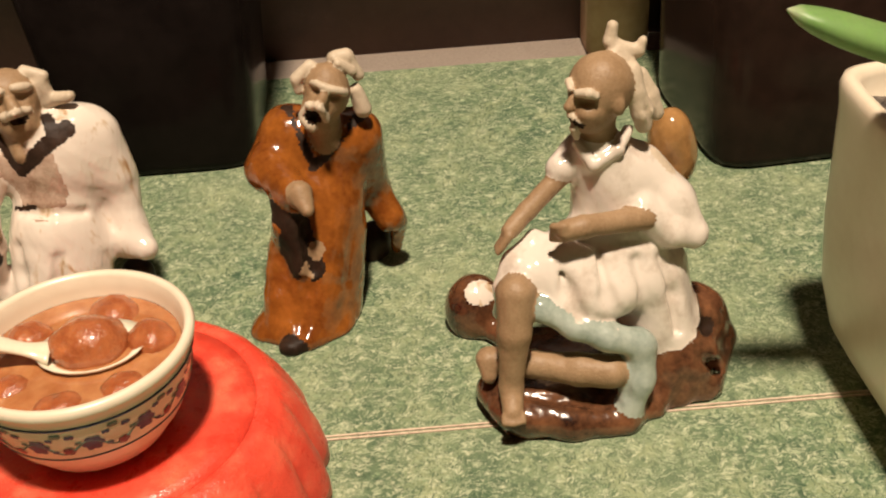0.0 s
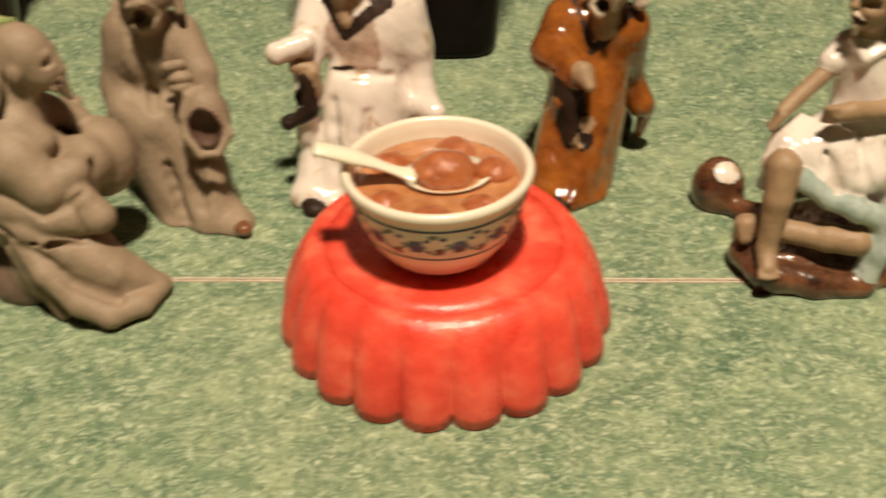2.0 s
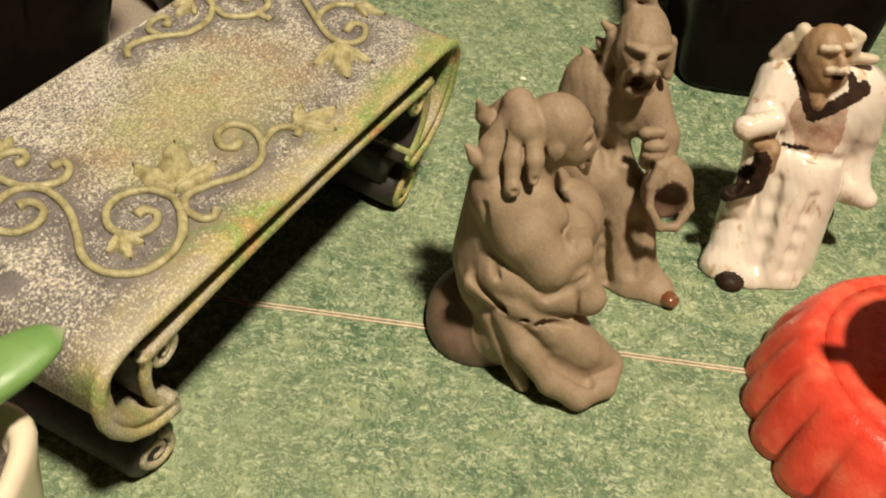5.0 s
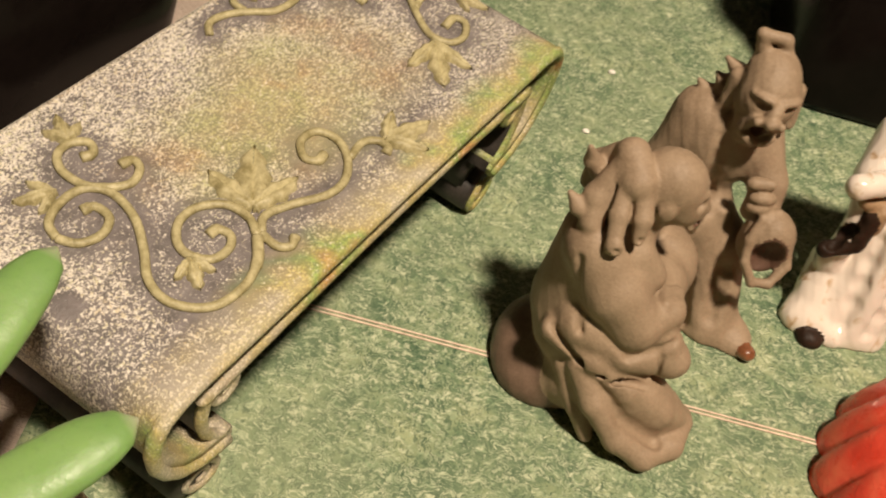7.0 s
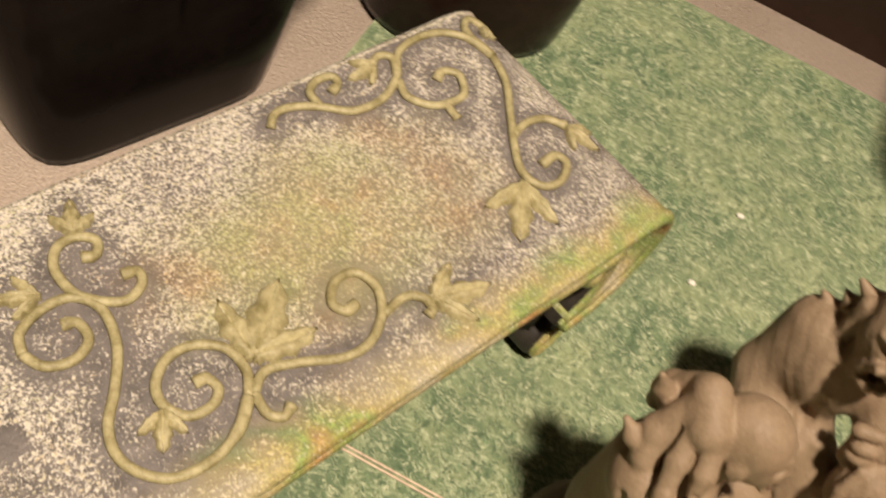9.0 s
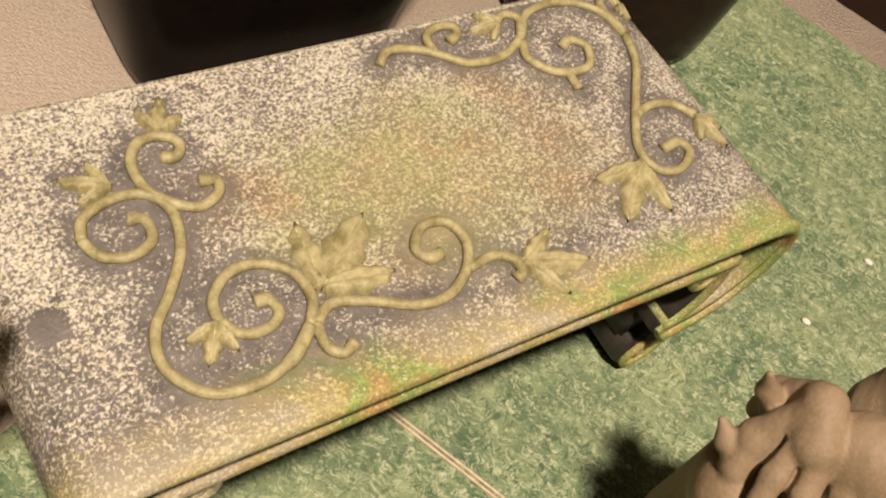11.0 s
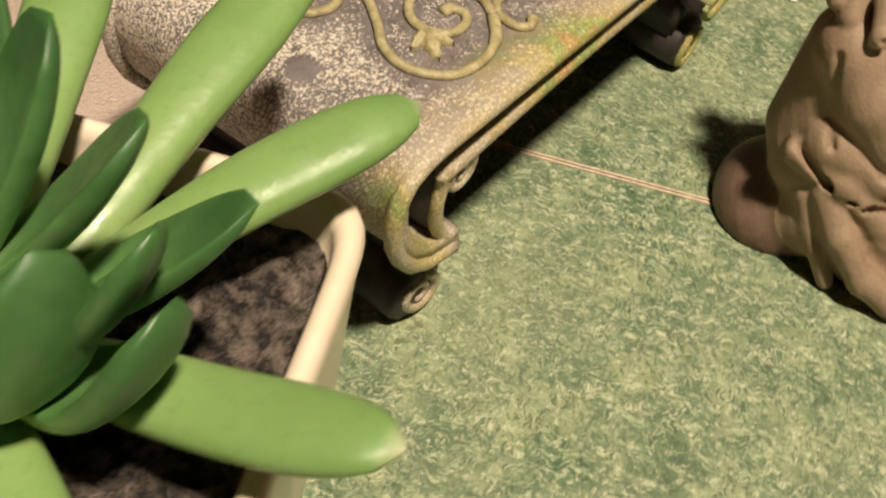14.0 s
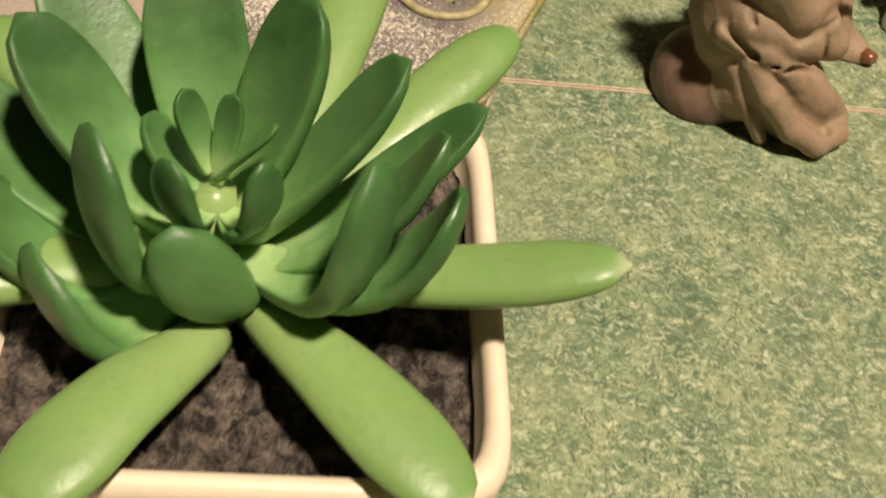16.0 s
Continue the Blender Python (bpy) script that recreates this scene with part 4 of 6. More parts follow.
    f.cap('W', (7.3, 1.3, 50.9), 0.7, (7.9, 1.8, 50.8), 0.7, k=.4)
    f.cap('W', (7.9, 1.8, 50.8), 0.7, (8.4, 2.3, 50.7), 0.7, k=.4)
    f.hole('D', (6.8, 0.2, 49.6), (0.8, 0.7, 0.3), k=.3)
    f.cap('W', (9.9, 8.0, 53.9), 1.8, (10.4, 8.0, 49.9), 1.7, k=.5)
    f.cap('W', (10.4, 8.0, 49.9), 1.5, (15.2, 7.0, 50.8), 1.2, k=.5)
    f.cap('W', (7.5, 8.0, 56.4), 1.2, (10.9, 8.0, 55.1), 1.2, k=.5)
    f.cap('W', (-1.2, 9.0, 54.2), 1.7, (-4.0, 9.0, 45.8), 1.6, k=.5)
    f.cap('W', (-3.5, 9.0, 51.8), 1.2, (-5.7, 9.0, 47.2), 1.0, k=.5)
    f.place('sage_figurine', 'white-glazed clay sage with dark collar holding a cup', (-0.055, 0.208))


pale_sage()


CUFF = [(10.6, -12.2, 33.0), (9.4, -14.6, 29.0), (10.2, -16.6, 25.0), (13.2, -18.0, 21.2), (16.8, -17.0, 20.9), (19.2, -14.4, 24.4), (17.2, -11.8, 30.0), (13.6, -10.2, 33.6)]


def drinking_sage():
    f = Sculpt({"T": CLAY, "D": DARK_CLAY, "B": SHOE})
    f.ball('T', (-0.4, 1.0, 37.8), (8.7, 7.0, 10.5), k=4)
    f.cap('T', (-6.0, 4.0, 41.5), 5.3, (-8.4, 1.0, 28.7), 4.6, k=3)
    f.cap('T', (-8.4, 1.0, 28.7), 4.3, (-6.8, -4.0, 25.1), 3.4, k=3)
    f.cap('T', (-6.8, -4.0, 25.1), 3.4, (0.1, -6.0, 22.1), 2.8, k=2)
    f.cap('T', (-0.3, -6.0, 21.6), 2.8, (0.9, -8.0, 11.2), 1.9, k=2)
    f.ball('T', (-0.6, -2.0, 23.4), (8.9, 7.9, 6.5), k=4)
    f.cap('T', (-2.6, -4.0, 19.5), 6.9, (3.7, -9.0, -1.1), 6.8, k=4)
    f.cap('T', (7.6, -5.0, 17.3), 6.3, (12.0, -13.0, 0.3), 6.4, k=4)
    f.cap('T', (3.2, -13.0, -1.9), 3.8, (9.9, -14.0, -4.1), 3.2, k=2)
    f.cap('T', (9.9, -14.0, -4.1), 3.2, (18.6, -17.0, 0.3), 3.4, k=2)
    f.cap('T', (9.5, -8.0, 0.3), 5.0, (17.8, -14.0, -0.4), 4.1, k=3)
    f.cap('T', (-7.6, 2.0, 10.7), 5.1, (1.1, -4.0, -2.8), 6.0, k=3)
    f.cap('T', (1.1, -4.0, -2.8), 5.4, (5.2, -9.0, -5.5), 4.2, k=3)
    f.cap('T', (6.7, 3.0, 40.9), 4.8, (11.6, -2.0, 33.6), 3.6, k=3)
    f.cap('T', (11.6, -2.0, 33.6), 3.4, (14.1, -8.0, 24.3), 2.8, k=2)
    f.ball('T', (13.8, -11.4, 27.0), (5.4, 5.4, 7.4), k=1.2)
    f.hole('D', (14.2, -16.4, 26.0), (3.7, 3.6, 5.2), k=0.5)
    for a, b in zip(CUFF, CUFF[1:] + CUFF[:1]):
        f.cap('T', a, 1.0, b, 1.0, k=0.5)
    f.cap('T', (8.7, -8.0, 36.6), 2.3, (8.9, -9.0, 31.7), 2.3, k=.6)
    f.cap('T', (6.3, -9.0, 38.5), 1.4, (9.5, -9.0, 39.2), 1.2, k=.4)
    f.cap('T', (7.5, -10.4, 36.2), 1.1, (8.4, -10.7, 36.5), 1.1, k=.4)
    f.cap('T', (8.4, -10.7, 36.5), 1.1, (9.2, -10.6, 36.6), 1.1, k=.4)
    f.cap('T', (9.2, -10.6, 36.6), 1.1, (10.0, -10.3, 36.5), 1.1, k=.4)
    f.cap('T', (10.0, -10.3, 36.5), 1.1, (10.9, -9.5, 36.2), 1.1, k=.4)
    f.cap('T', (7.6, -10.8, 34.2), 1.1, (8.4, -11.1, 34.4), 1.1, k=.4)
    f.cap('T', (8.4, -11.1, 34.4), 1.1, (9.3, -11.1, 34.5), 1.1, k=.4)
    f.cap('T', (9.3, -11.1, 34.5), 1.1, (10.1, -10.7, 34.5), 1.1, k=.4)
    f.cap('T', (10.1, -10.7, 34.5), 1.1, (10.9, -9.9, 34.1), 1.1, k=.4)
    f.cap('T', (4.6, -6.0, 26.7), 2.0, (5.4, -7.0, 24.1), 1.4, k=.6)
    f.cut('T', (3.0, -11.4, 14.3), 0.7, (3.8, -12.3, 11.1), 0.8, k=2)
    f.cut('T', (3.8, -12.3, 11.1), 0.8, (4.6, -13.1, 7.8), 0.9, k=2)
    f.cut('T', (4.6, -13.1, 7.8), 0.9, (5.4, -14.4, 4.8), 0.9, k=2)
    f.cut('T', (5.4, -14.4, 4.8), 0.9, (6.3, -15.9, 2.0), 1.0, k=2)
    f.cut('T', (9.3, -12.9, 20.4), 0.8, (9.7, -12.5, 16.1), 0.9, k=2.5)
    f.cut('T', (9.7, -12.5, 16.1), 0.9, (10.1, -14.1, 12.9), 0.9, k=2.5)
    f.cut('T', (10.1, -14.1, 12.9), 0.9, (10.5, -15.6, 9.8), 1.0, k=2.5)
    f.cut('T', (10.5, -15.6, 9.8), 1.0, (11.0, -17.1, 6.6), 1.0, k=2.5)
    f.cut('T', (-2.2, -4.7, 43.5), 0.5, (-1.3, -5.9, 39.8), 0.6, k=2)
    f.cut('T', (-1.3, -5.9, 39.8), 0.6, (-0.5, -5.9, 35.4), 0.6, k=2)
    f.cut('T', (-0.5, -5.9, 35.4), 0.6, (0.1, -3.6, 29.8), 0.7, k=2)
    f.cut('T', (0.1, -3.6, 29.8), 0.7, (1.2, -7.9, 27.6), 0.7, k=2)
    f.ball('B', (20.6, -19.8, 2.0), (2.1, 2.0, 1.7), k=.6)
    f.cap('T', (1.5, 1.0, 42.4), 3.3, (1.6, -0.0, 45.9), 3.6, k=1.5)
    f.ball('T', (2.3, -2.0, 53.8), (5.9, 5.6, 7.2), k=1)
    f.ball('T', (2.2, -4.0, 48.1), (3.8, 3.5, 3.8), k=1.5)
    f.cap('T', (3.3, -7.3, 55.9), 0.9, (3.2, -7.7, 55.4), 1.0, k=1)
    f.cap('T', (3.2, -7.7, 55.4), 1.0, (3.1, -7.9, 54.9), 1.1, k=1)
    f.cap('T', (3.1, -7.9, 54.9), 1.1, (3.0, -8.2, 54.4), 1.2, k=1)
    f.cap('T', (3.0, -8.2, 54.4), 1.2, (2.9, -8.4, 53.8), 1.3, k=1)
    f.hole('T', (0.7, -7.3, 55.6), (0.9, 0.9, 0.7), k=1.2)
    f.hole('T', (5.4, -6.7, 55.6), (0.9, 0.9, 0.7), k=1.2)
    f.cap('T', (-1.7, -5.6, 56.5), 0.5, (-0.8, -6.4, 56.7), 0.6, k=.5)
    f.cap('T', (-0.8, -6.4, 56.7), 0.6, (0.2, -7.0, 56.8), 0.6, k=.5)
    f.cap('T', (0.2, -7.0, 56.8), 0.6, (1.1, -7.3, 56.8), 0.6, k=.5)
    f.cap('T', (1.1, -7.3, 56.8), 0.6, (2.0, -7.6, 56.8), 0.7, k=.5)
    f.cap('T', (4.3, -7.2, 56.7), 0.7, (5.2, -6.7, 56.8), 0.6, k=.5)
    f.cap('T', (5.2, -6.7, 56.8), 0.6, (6.0, -6.1, 56.7), 0.6, k=.5)
    f.cap('T', (6.0, -6.1, 56.7), 0.6, (6.8, -5.2, 56.6), 0.6, k=.5)
    f.cap('T', (6.8, -5.2, 56.6), 0.6, (7.6, -3.8, 56.2), 0.5, k=.5)
    f.cap('T', (-0.7, -6.3, 48.7), 0.8, (-0.4, -6.5, 49.5), 0.8, k=.5)
    f.cap('T', (-0.4, -6.5, 49.5), 0.8, (-0.2, -6.6, 50.3), 0.9, k=.5)
    f.cap('T', (-0.2, -6.6, 50.3), 0.9, (0.2, -7.3, 51.4), 0.9, k=.5)
    f.cap('T', (0.2, -7.3, 51.4), 0.9, (0.4, -7.7, 52.3), 0.9, k=.5)
    f.cap('T', (0.5, -9.1, 52.9), 0.9, (1.4, -8.3, 52.7), 0.9, k=.5)
    f.cap('T', (1.4, -8.3, 52.7), 0.9, (2.5, -10.1, 53.7), 0.9, k=.5)
    f.cap('T', (2.5, -10.1, 53.7), 0.9, (3.4, -10.1, 53.9), 0.9, k=.5)
    f.cap('T', (3.4, -10.1, 53.9), 0.9, (4.2, -7.9, 53.1), 0.9, k=.5)
    f.cap('T', (4.3, -10.8, 54.4), 0.9, (4.6, -9.3, 52.9), 0.9, k=.5)
    f.cap('T', (4.6, -9.3, 52.9), 0.9, (4.8, -6.9, 51.0), 0.9, k=.5)
    f.cap('T', (4.8, -6.9, 51.0), 0.9, (5.1, -6.1, 49.7), 0.8, k=.5)
    f.cap('T', (5.1, -6.1, 49.7), 0.8, (5.4, -6.0, 48.8), 0.8, k=.5)
    f.cap('T', (0.2, -7.4, 48.1), 0.9, (0.7, -7.6, 47.9), 1.0, k=.5)
    f.cap('T', (0.7, -7.6, 47.9), 1.0, (1.1, -7.8, 47.8), 1.0, k=.5)
    f.cap('T', (1.1, -7.8, 47.8), 1.0, (1.6, -7.9, 47.5), 1.0, k=.5)
    f.cap('T', (1.6, -7.9, 47.5), 1.0, (2.1, -7.8, 47.2), 1.1, k=.5)
    f.cap('T', (3.8, -7.6, 47.5), 1.1, (4.2, -7.5, 47.8), 1.0, k=.5)
    f.cap('T', (4.2, -7.5, 47.8), 1.0, (4.5, -7.3, 48.1), 0.9, k=.5)
    f.cap('T', (4.5, -7.3, 48.1), 0.9, (4.9, -7.0, 48.3), 0.9, k=.5)
    f.cap('T', (4.9, -7.0, 48.3), 0.9, (5.2, -7.2, 48.8), 0.8, k=.5)
    f.hole('D', (2.0, -7.0, 50.0), (1.1, 1.1, 1.1), k=.3)
    f.cap('T', (-3.4, 1.0, 54.1), 1.8, (-3.7, 0.0, 47.5), 1.2, k=1)
    f.cap('T', (7.9, 1.0, 54.5), 1.8, (9.0, -1.0, 48.2), 1.2, k=1)
    f.ball('T', (1.7, 1.0, 58.1), (4.6, 4.6, 4.2), k=2)
    f.cap('T', (-1.7, 2.0, 61.3), 1.6, (-2.9, 2.0, 63.8), 1.0, k=.6)
    f.cap('T', (-2.9, 2.0, 63.8), 1.2, (1.5, 2.0, 63.8), 1.3, k=.6)
    f.cap('T', (1.7, 2.0, 63.3), 1.3, (3.1, 2.0, 59.9), 1.5, k=.6)
    f.cap('T', (-2.8, 3.0, 53.4), 2.1, (-6.1, 4.0, 55.4), 0.6, k=.6)
    f.cap('T', (-4.6, 4.0, 49.8), 1.7, (-6.2, 5.0, 50.8), 0.5, k=.6)
    f.cap('T', (-5.8, 5.0, 45.6), 1.8, (-8.4, 6.0, 47.2), 0.6, k=.6)
    f.cap('T', (-1.0, 4.0, 51.8), 2.8, (-4.9, 5.0, 42.1), 2.5, k=1.5)
    f.place('sage_figurine', 'unglazed grey-brown clay sage lifting a wine cup', (-0.095, 0.202))


drinking_sage()


def kneeling_sage():
    f = Sculpt({"T": CLAY, "K": STUMP, "D": DARK_CLAY})

    def run(kind, pts, k, mat="T"):
        for (*a, ra), (*b, rb) in zip(pts, pts[1:]):
            (f.cap if kind == "cap" else f.cut)(mat, a, ra, b, rb, k)

    # stump
    f.ball("K", (-3, 1, 3.5), (12.5, 12, 10.5), k=2)
    f.ball("K", (-5, -3, 2), (9.5, 9, 7), k=2)
    # back and belly
    run("cap", [(-2.5, 0, 22, 10), (-3.5, 0.5, 38, 8.3)], 4)
    f.ball("T", (4, 0, 25), (9, 8.5, 10), k=3)
    # lap and knee
    run("cap", [(-3, -4, 18, 7.5), (10, -9, 11, 7), (18, -9, 5.5, 5)], 1.5)
    run("cap", [(1, -8, 9, 6.5), (14, -11, 4, 6)], 3)
    run("cap", [(16, -8, 5, 4.5), (24, -6, 2, 2.4)], 3)
    run("cap", [(-7.5, -9.5, 22.5, 2.6), (1, -12, 20.5, 2.8), (9, -13, 15.5, 3.0), (17, -12, 9.5, 3.0), (23, -8.5, 4, 2.5)], 1.2)
    # looped hem of the robe
    run("cap", [(-1, -12, 17.5, 2.4), (4, -15.5, 12, 2.7), (10.5, -17.8, 6, 2.8), (16.5, -18.4, 3.2, 2.8), (22, -14.5, 3, 2.6), (24.5, -8, 2.6, 2.2)], 1.0)
    run("cap", [(-3, -10.5, 15, 2.4), (2, -14, 7, 2.0), (5.5, -16, 1.6, 1.5)], 0.9)
    run("cut", [(2.5, -16.6, 17.5, 0.5), (10, -17.6, 11.2, 1.2), (18.2, -16.6, 6, 1.5)], 1.0)
    run("cut", [(-5, -13.5, 17, 0.5), (0.5, -16, 10, 0.8), (6.5, -18.5, 4.5, 0.8)], 0.9)
    # near arm: upper sleeve, elbow, hanging cuff
    run("cap", [(-5.5, -3.5, 40, 6), (0, -7, 34, 5.8), (5.5, -8.6, 28.6, 5)], 1.2)
    run("cap", [(5.5, -8.6, 28.6, 4.6), (11, -5.5, 30.5, 3.2)], 0.8)
    run("cap", [(-3, -8, 25, 5.2), (6, -9.5, 22.5, 4.6), (14.5, -8.5, 21.5, 3.6)], 0.9)
    run("cap", [(12, -8, 26, 3.2), (15.5, -8.6, 21.5, 3.0)], 1.5)
    run("cut", [(-9, -10.5, 25, 0.6), (-2, -13.2, 20.6, 0.9), (6, -14.0, 18.2, 1.0), (15, -12.6, 17.0, 0.8)], 0.8)
    run("cut", [(0.5, -13, 28, 0.5), (6, -13.6, 24.9, 0.7), (11, -11.4, 26.2, 0.7), (14.5, -9, 29, 0.5)], 0.8)
    run("cut", [(-8.4, -8.2, 41, 0.5), (-6.8, -9.8, 33, 0.8), (-3.8, -12, 27, 0.6)], 1.0)
    for dy in (0, 1.5, 3.0):
        run("cut", [(12 + dy, -11.5 + dy * 0.6, 25, 0.3), (13 + dy * 1.3, -12.2 + dy * 1.2, 19.5, 0.4)], 0.9)
    # hand with fingers, far arm, jug with neck and lid
    for k in range(4):
        run("cap", [(9.5, -6.5 + 1.3 * k, 33.2 - 0.3 * k, 1.1), (12.6, -4.6 + 1.3 * k, 32.2 - 0.3 * k, 0.9)], 0.6)
    run("cap", [(1.5, -3, 40.5, 3.2), (5.0, -3.6, 36.5, 3.2)], 1.2)
    run("cap", [(-2, 8, 38, 4.6), (6, 13, 32, 3.4)], 2)
    f.ball("T", (10.5, 11, 24), (7.6, 8, 9.2), k=1)
    f.ball("T", (9, 4, 27), (6.5, 6, 6), k=1.5)
    run("cap", [(4.6, 15, 30, 2.2), (4.2, 15.8, 33.2, 1.8)], 0.6)
    f.ball("T", (4.1, 16, 34.6), (3.0, 3.0, 1.4), k=0.3)
    f.hole("T", (4.1, 16, 36.2), (1.3, 1.3, 0.9), k=0.4)
    f.hole("T", (3, 9.6, 33.6), (1.6, 2.4, 1.6), k=1)
    # neck, skull, face
    run("cap", [(-1.5, 1.5, 42, 5), (1.5, 3, 49, 4.6)], 2)
    f.ball("T", (2.6, 3, 53), (6.3, 5.6, 6.2), k=1.5)
    f.ball("T", (5.8, 3, 49.6), (4.6, 4.3, 4.6), k=1.5)
    run("cap", [(8.4, 3, 52, 1.0), (10.0, 3, 49.4, 1.2)], 0.8)
    run("cap", [(7.0, 0.2, 53.6, 0.7), (8.6, 1.6, 53.6, 0.8)], 0.5)
    run("cap", [(7.0, 6.2, 53.6, 0.7), (8.6, 4.6, 53.6, 0.8)], 0.5)
    f.hole("T", (8.4, 0.6, 51.8), (0.9, 1.0, 0.7), k=0.8)
    run("cap", [(9.6, 2.4, 48, 0.8), (8.6, 0.6, 46.2, 0.7)], 0.5)
    run("cap", [(8.6, 3, 46.6, 2.2), (10.2, 3.4, 43, 0.8)], 1)
    run("cut", [(9.4, 1.2, 47.2, 0.4), (9.4, 4.6, 47.2, 0.4)], 0.4, "D")
    f.ball("T", (2.8, -2.6, 51), (1.6, 0.9, 2.0), k=0.6)
    # bun and falling locks with curled ends
    run("cap", [(-5.2, 3.4, 56.2, 3.0), (-3.4, -0.6, 54.2, 3.3)], 0.5)
    run("cap", [(-5, 0, 53.5, 2.2), (-4.8, -4.5, 49.5, 1.9), (-4.4, -7.6, 46.4, 1.4)], 0.6)
    f.ball("T", (-4.2, -8.2, 45.8), (1.7, 1.5, 1.8), k=0.5)
    f.hole("T", (-3.8, -9.6, 46), (0.6, 0.7, 0.7), k=0.3)
    run("cap", [(-2, -1.8, 53, 2.0), (-1, -4.6, 50, 1.8), (-0.6, -6.4, 47, 1.1)], 0.6)
    f.hole("T", (-0.4, -7.2, 47.6), (0.5, 0.6, 0.7), k=0.3)
    run("cap", [(-6, 1.5, 54, 2.5), (-8.6, -1, 49, 2.5), (-8.4, -3.6, 45.4, 2.2)], 0.8)
    run("cap", [(-9, -2, 46.5, 2.3), (-11.2, -2.4, 47, 1.6), (-13.4, -1.8, 49, 0.6)], 0.7)
    run("cap", [(-8.5, 4, 50, 2.3), (-11, 3.4, 52.5, 1.5), (-12.4, 2.6, 56, 0.6)], 0.7)
    run("cap", [(-6, 5, 55, 2.2), (-9, 6.5, 50, 2.2), (-9.5, 6.5, 45, 1.6)], 0.8)
    run("cut", [(-6.4, -1, 54, 0.3), (-6.6, -4.4, 49, 0.5), (-6.2, -7, 45.5, 0.4)], 0.6)
    run("cut", [(-3.4, -3.6, 52, 0.3), (-2.7, -5.8, 49, 0.4), (-2.4, -8, 46, 0.4)], 0.6)
    f.place("sage_figurine", "unglazed grey-brown clay sage kneeling with a jug", (-0.113, 0.168), 0.34, 0.05)


kneeling_sage()


# ---- bench ----
def stone(name, speck, tint, moss_level=0.75):
    """Painted resin: purple-grey ground, fine cream flecks, washes of moss, ochre and rust."""
    m = Mat(name, 0.5, spec=0.45)
    ground = m.ramp(m.noise(260, 4), [(0.3, (0.098, 0.085, 0.084)), (0.7, (0.205, 0.180, 0.178))])
    bare = m.node("Attribute")
    bare.attribute_name = "bare"
    bare = bare.outputs["Fac"]
    xyz = m.node("SeparateXYZ", Vector=m.c)
    wave = m.math("MULTIPLY", m.math("SUBTRACT", m.noise(60, 4), 0.5), 1.6)
    # an ochre and moss wash in the middle and along the long edges
    ex = m.math("POWER", m.math("MULTIPLY", m.math("ADD", xyz.outputs[0], -0.004), 27.0), 2.0)
    ey = m.math("POWER", m.math("MULTIPLY", xyz.outputs[1], 54.0), 2.0)
    middle = m.ramp(m.math("ADD", m.math("ADD", ex, ey), wave), [(0.0, 1.0), (1.0, 0.0)])
    edge = m.ramp(m.math("ADD", m.math("MULTIPLY", xyz.outputs[1], -40.0), m.math("MULTIPLY", wave, 0.20)), [(0.74, 0.0), (1.02, 1.0)])
    moss = m.ramp(m.noise(75, 3), [(0.36, (0.50, 0.31, 0.08)), (0.48, (0.49, 0.42, 0.17)), (0.62, (0.37, 0.37, 0.11))])
    rust = m.ramp(m.noise(64, 2), [(0.36, (0.64, 0.56, 0.40)), (0.47, (0.56, 0.46, 0.14)), (0.56, (0.25, 0.40, 0.045)), (0.68, (0.58, 0.27, 0.04))])
    flake = m.noise(2300, 3, 0.55, 0.6)
    across = m.math("MULTIPLY", xyz.outputs[1], 0.8)
    wash = m.noise(70, 3, 0.55)
    cover = m.math("SUBTRACT", m.math("ADD", m.math("ADD", flake, across), m.math("MULTIPLY", wash, 0.26)), m.math("MULTIPLY", bare, 0.13))
    fleck = m.mix(m.math("MULTIPLY", middle, moss_level), (0.68, 0.62, 0.54), moss)
    fleck = m.mix(m.math("MULTIPLY", edge, 0.85), fleck, rust)
    fleck = m.mix(m.ramp(m.noise(1100, 2), [(0.50, 0.0), (0.62, 0.45)]), fleck, moss)
    fleck = m.mix(m.ramp(m.noise(1500, 2), [(0.56, 0.0), (0.62, 0.6)]), fleck, (0.80, 0.73, 0.61))
    under = m.mix(m.math("ADD", m.math("MULTIPLY", middle, 0.40), tint), ground, moss)
    under = m.mix(m.math("MULTIPLY", edge, 0.45), under, rust)
    m.colour(m.mix(m.ramp(cover, [(speck - 0.04, 0.0), (speck + 0.11, 1.0)]), under, fleck))
    m.bump(m.math("ADD", flake, m.noise(300, 2)), 0.00022)
    return m.m


STONE = stone("painted_stone", 0.625, 0.02, 0.75)
EDGE = stone("mossy_stone_edge", 0.60, 0.18)
VINE = speckled("ochre_green_vine", (0.22, 0.185, 0.080), (0.50, 0.44, 0.25), 380, 0.5, bump=0.0001)
# near-black that paints the shade under the bench and in its slot
UNDERSHADE = speckled("painted_bench_shade", (0.012, 0.010, 0.009), (0.045, 0.036, 0.030), 300, 0.6)

